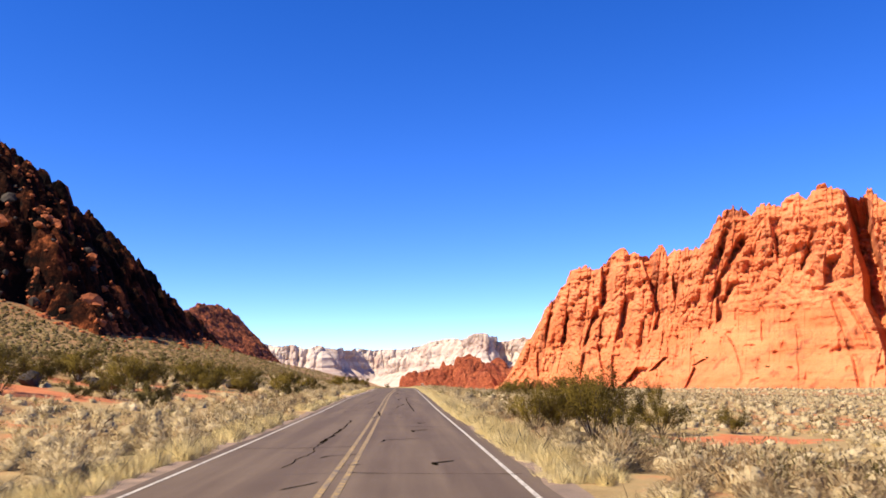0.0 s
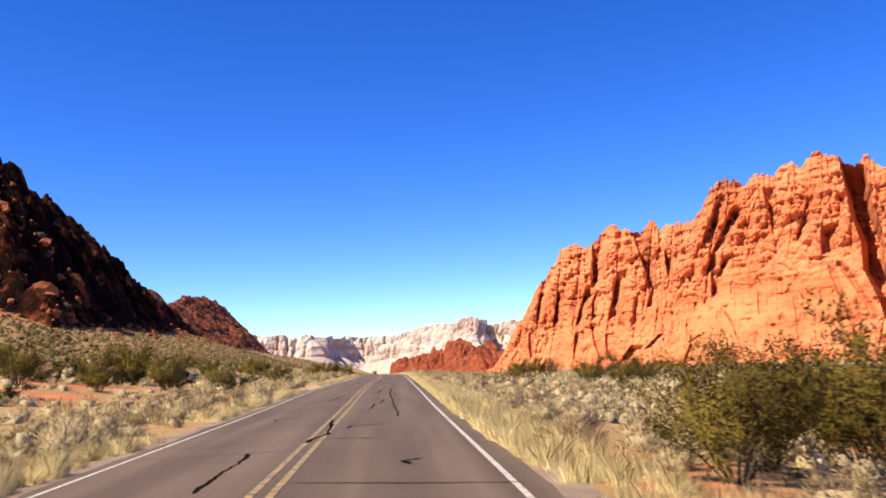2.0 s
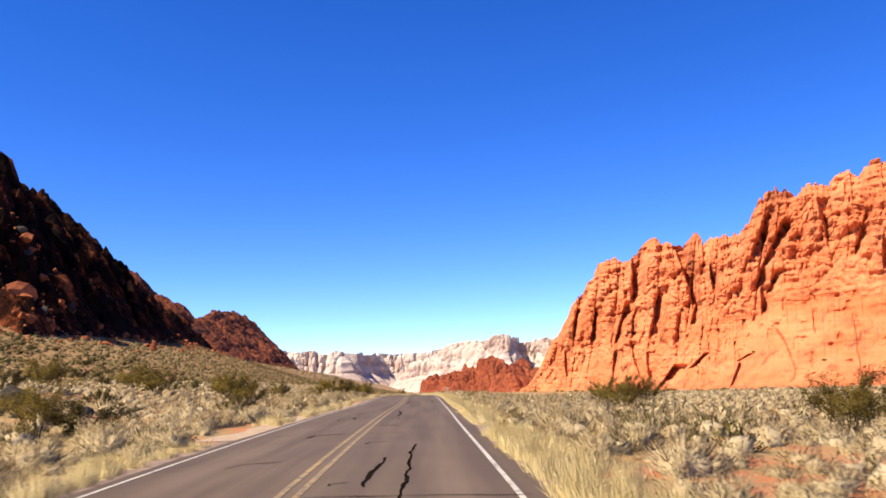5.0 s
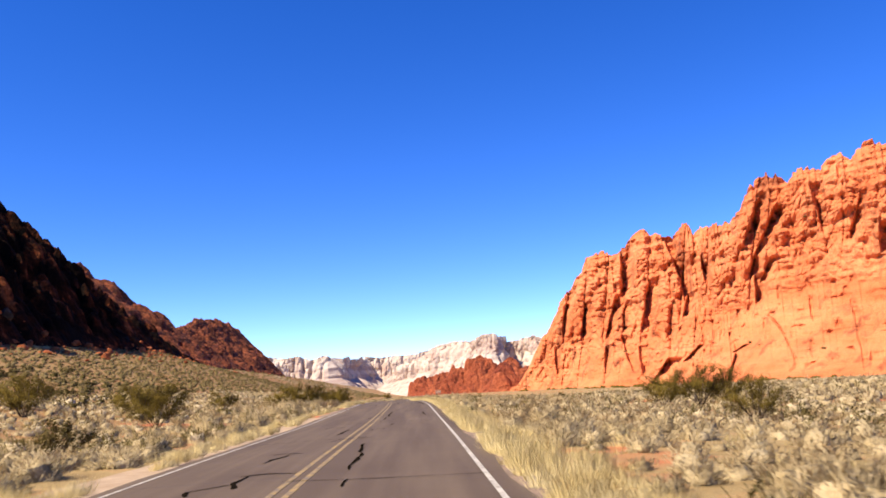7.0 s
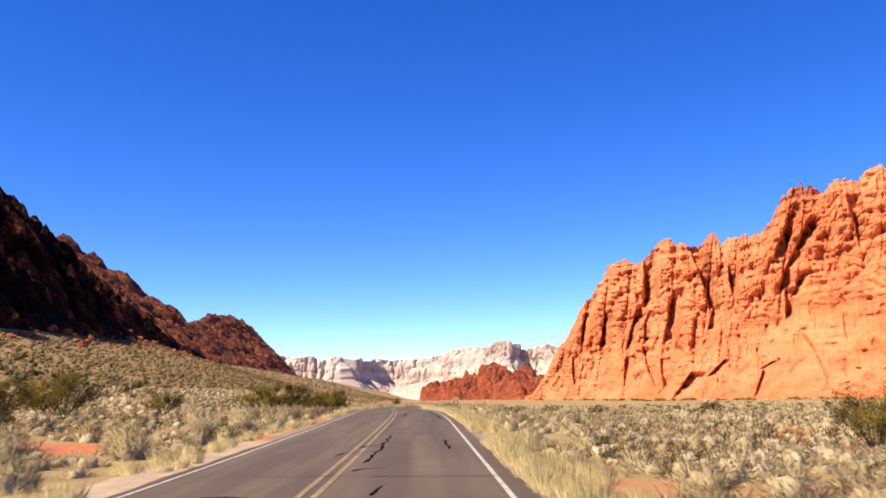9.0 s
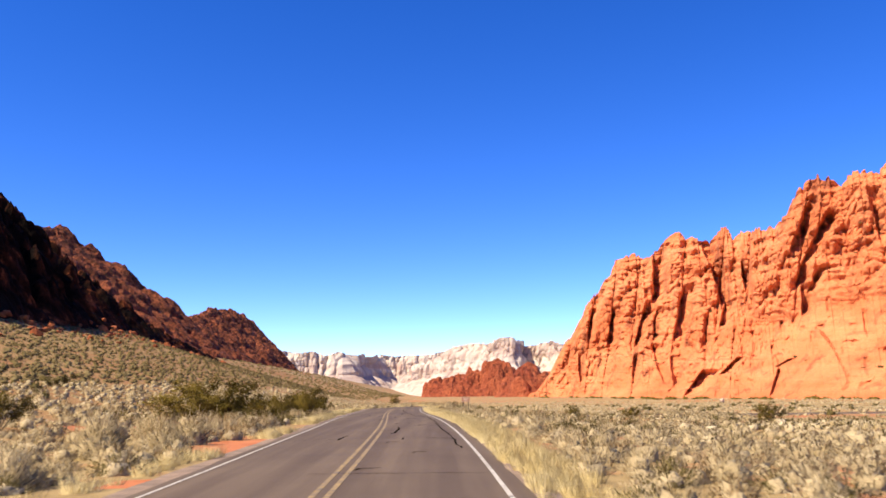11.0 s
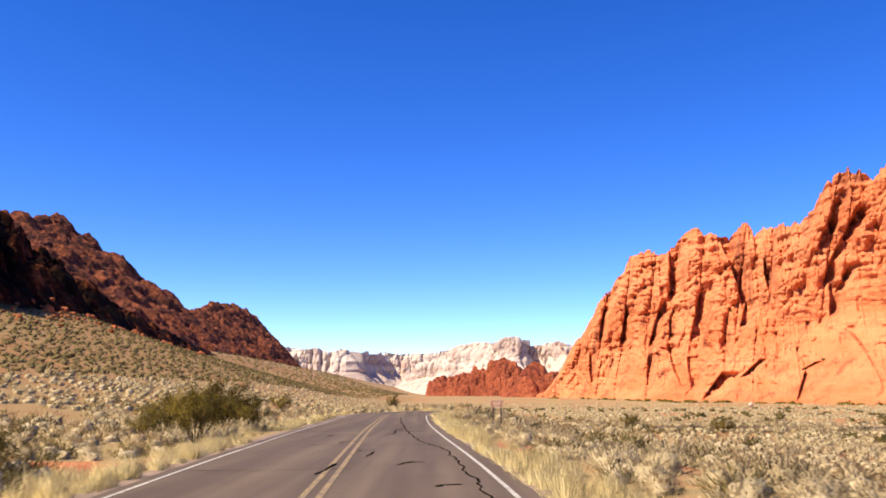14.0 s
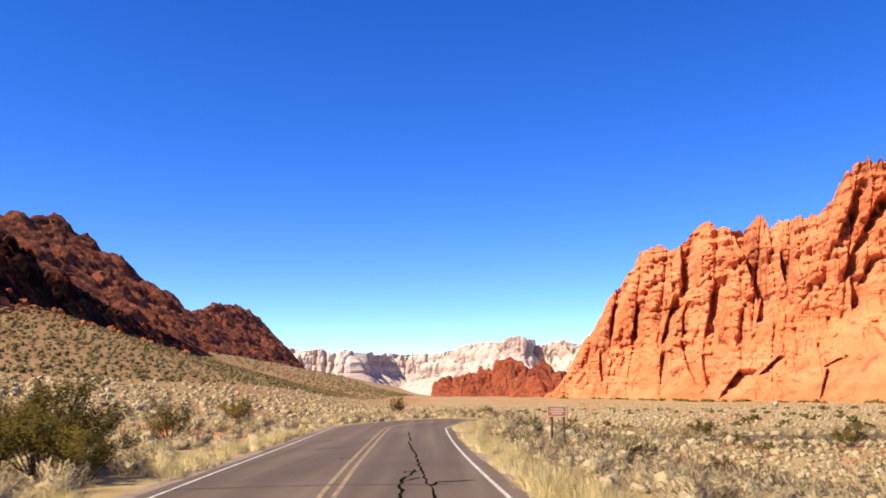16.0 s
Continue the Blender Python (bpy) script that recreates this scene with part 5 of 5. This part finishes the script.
def put_boulder(name, mesh, material, x, y, z, s, label, group):
    me = mesh
    if material.name not in [m.name for m in me.materials if m]:
        me = mesh.copy()
        me.materials.clear()
        me.materials.append(material)
    ob = new(name, me)
    ob.matrix_basis = Matrix.LocRotScale((x, y, z), Euler((random.uniform(-0.4, 0.4), random.uniform(-0.4, 0.4), random.uniform(0, 6.28))), (s * random.uniform(0.85, 1.3), s * random.uniform(0.8, 1.2), s * random.uniform(0.65, 0.95)))
    return tagged(ob, label, "boulder", group)


red_shapes = [m.copy() for m in shapes]
for m in red_shapes:
    m.materials.append(RED_BOULDER)
black_shapes = [m.copy() for m in shapes]
for m in black_shapes:
    m.materials.append(BASALT)
n = 0
while n < 160:
    y, x = random.uniform(203, 240), random.uniform(-140, -76)
    z = float(hill_z(np.array([x]), np.array([y]))[0])
    if z < float(ground_z(np.array([x]), np.array([y]))[0]) - 0.4:
        continue
    s_ = random.choice((0.7, 0.8, 1.0, 1.2, 1.5, 1.9, 2.4)) * random.uniform(0.8, 1.2)
    if n % 4:
        put_boulder("hill_boulder", random.choice(red_shapes), RED_BOULDER, x, y, z + 0.1 * s_, s_, "rust-red sandstone boulder on the rocky hillside", "boulders on the hill")
    else:
        put_boulder("hill_boulder", random.choice(black_shapes), BASALT, x, y, z + 0.1 * s_, s_, "black basalt boulder on the rocky hillside", "boulders on the hill")
    n += 1
for _ in range(64):
    y = random.uniform(225, 430)
    x = float(soft_interp(y, HILL_Y, HILL_FOOT_X, 14.0)) + random.uniform(-4, 14) * random.uniform(0.1, 1)
    s_ = random.choice((0.5, 0.6, 0.8, 1.0, 1.4)) * random.uniform(0.8, 1.2)
    z = max(float(hill_z(np.array([x]), np.array([y]))[0]), float(ground_z(np.array([x]), np.array([y]))[0]))
    put_boulder("hill_boulder", random.choice(red_shapes), RED_BOULDER, x, y, z + 0.15 * s_, s_, "rust-red boulder fallen to the foot of the hill", "boulders on the hill")
for x, y, s_ in ((-15.9, 83.4, 0.95), (-14.6, 83.0, 0.6), (-17.2, 84.2, 0.8), (-13.2, 84.0, 0.4), (-18.8, 81.2, 0.6), (-19.8, 55.2, 0.6), (-22.5, 50.8, 0.75), (-24.6, 56.5, 0.65), (-21.0, 57.2, 0.5), (-26.0, 47.0, 0.6)):
    z = float(ground_z(np.array([x]), np.array([y]))[0])
    put_boulder("basalt_boulder", random.choice(black_shapes), BASALT, x, y, z + 0.35 * s_, s_, "black basalt boulder lying among the shrubs", "black boulders by the road")
z = float(ground_z(np.array([150.0]), np.array([530.0]))[0])
put_boulder("pale_boulder", shapes[0], PALE, 152.0, 545.0, z + 0.8, 1.9, "pale cream boulder at the foot of the cliff", "")
# small stones over the rocky hill
m_ = 800
sy = np.where(rs.uniform(size=m_) < 0.6, rs.uniform(200, 250, m_), rs.uniform(200, 420, m_))
sx = soft_interp(sy, HILL_Y, HILL_FOOT_X, 14.0) + 5 - np.where(sy < 250, 62, 7) * rs.uniform(size=m_)
sz = np.maximum(hill_z(sx, sy), ground_z(sx, sy))
small = []
for s_ in range(4):
    me = boulder_mesh(20 + s_, 1)
    co = np.empty(len(me.vertices) * 3)
    me.vertices.foreach_get("co", co)
    tri = np.array([q.vertices[:] for q in me.polygons])
    small.append((co.reshape(-1, 3), tri))
stuff("hill_stones", stamp(small, np.column_stack([sx, sy, sz]), 0.22 + 1.1 * rs.uniform(size=m_) ** 3, rs.uniform(0.6, 1.0, m_)), RED_BOULDER, "loose rust-red stones over the dark hillside", "stones")


# ---- park sign ----
def park_sign(x, y, turn):
    """A brown board with pale border and lines on two posts."""
    k = Nodes("sign_brown", 0.6)
    k.colour(k.ramp(k.noise(5.0, 4), [(0.3, (0.24, 0.095, 0.055)), (0.7, (0.32, 0.13, 0.075))]))
    w = Nodes("sign_pale", 0.6)
    w.colour(w.ramp(w.noise(6.0, 4), [(0.3, (0.42, 0.33, 0.27)), (0.7, (0.55, 0.46, 0.39))]))
    z = float(ground_z(np.array([x]), np.array([y]))[0])
    root = tagged(new("park_sign"), "brown park sign with pale lines on two wooden posts", "sign")
    root.matrix_basis = pose(x, y, z, 0, 0, turn)

    def box(name, cx, cy, cz, sx_, sy_, sz_, m, parent, label=""):
        bm = bmesh.new()
        bmesh.ops.create_cube(bm, size=1.0, matrix=Matrix.Translation((cx, cy, cz)) @ Matrix.Diagonal((sx_, sy_, sz_, 1)))
        bmesh.ops.bevel(bm, geom=bm.edges[:], offset=min(sx_, sy_, sz_) * 0.15, segments=1, affect="EDGES")
        return part(name, bm, m, parent, label)

    for px in (-0.3, 0.3):
        box("post", px, 0.05, 0.73, 0.09, 0.09, 1.54, TWIG, root, "weathered dark wooden post")
    board = box("board", 0, 0, 1.62, 1.0, 0.05, 0.5, k.m, root, "brown painted board")
    for cx, cz, sx_, sz_ in ((0, 1.845, 0.96, 0.035), (0, 1.395, 0.96, 0.035), (-0.465, 1.62, 0.035, 0.42), (0.465, 1.62, 0.035, 0.42)):
        box("border", cx, -0.028, cz, sx_, 0.012, sz_, w.m, board, "pale painted border")
    for cz, sx_ in ((1.72, 0.62), (1.62, 0.7), (1.52, 0.5)):
        box("text_line", 0, -0.028, cz, sx_, 0.012, 0.05, w.m, board, "pale line of lettering")


park_sign(4.6, 204.0, -32)
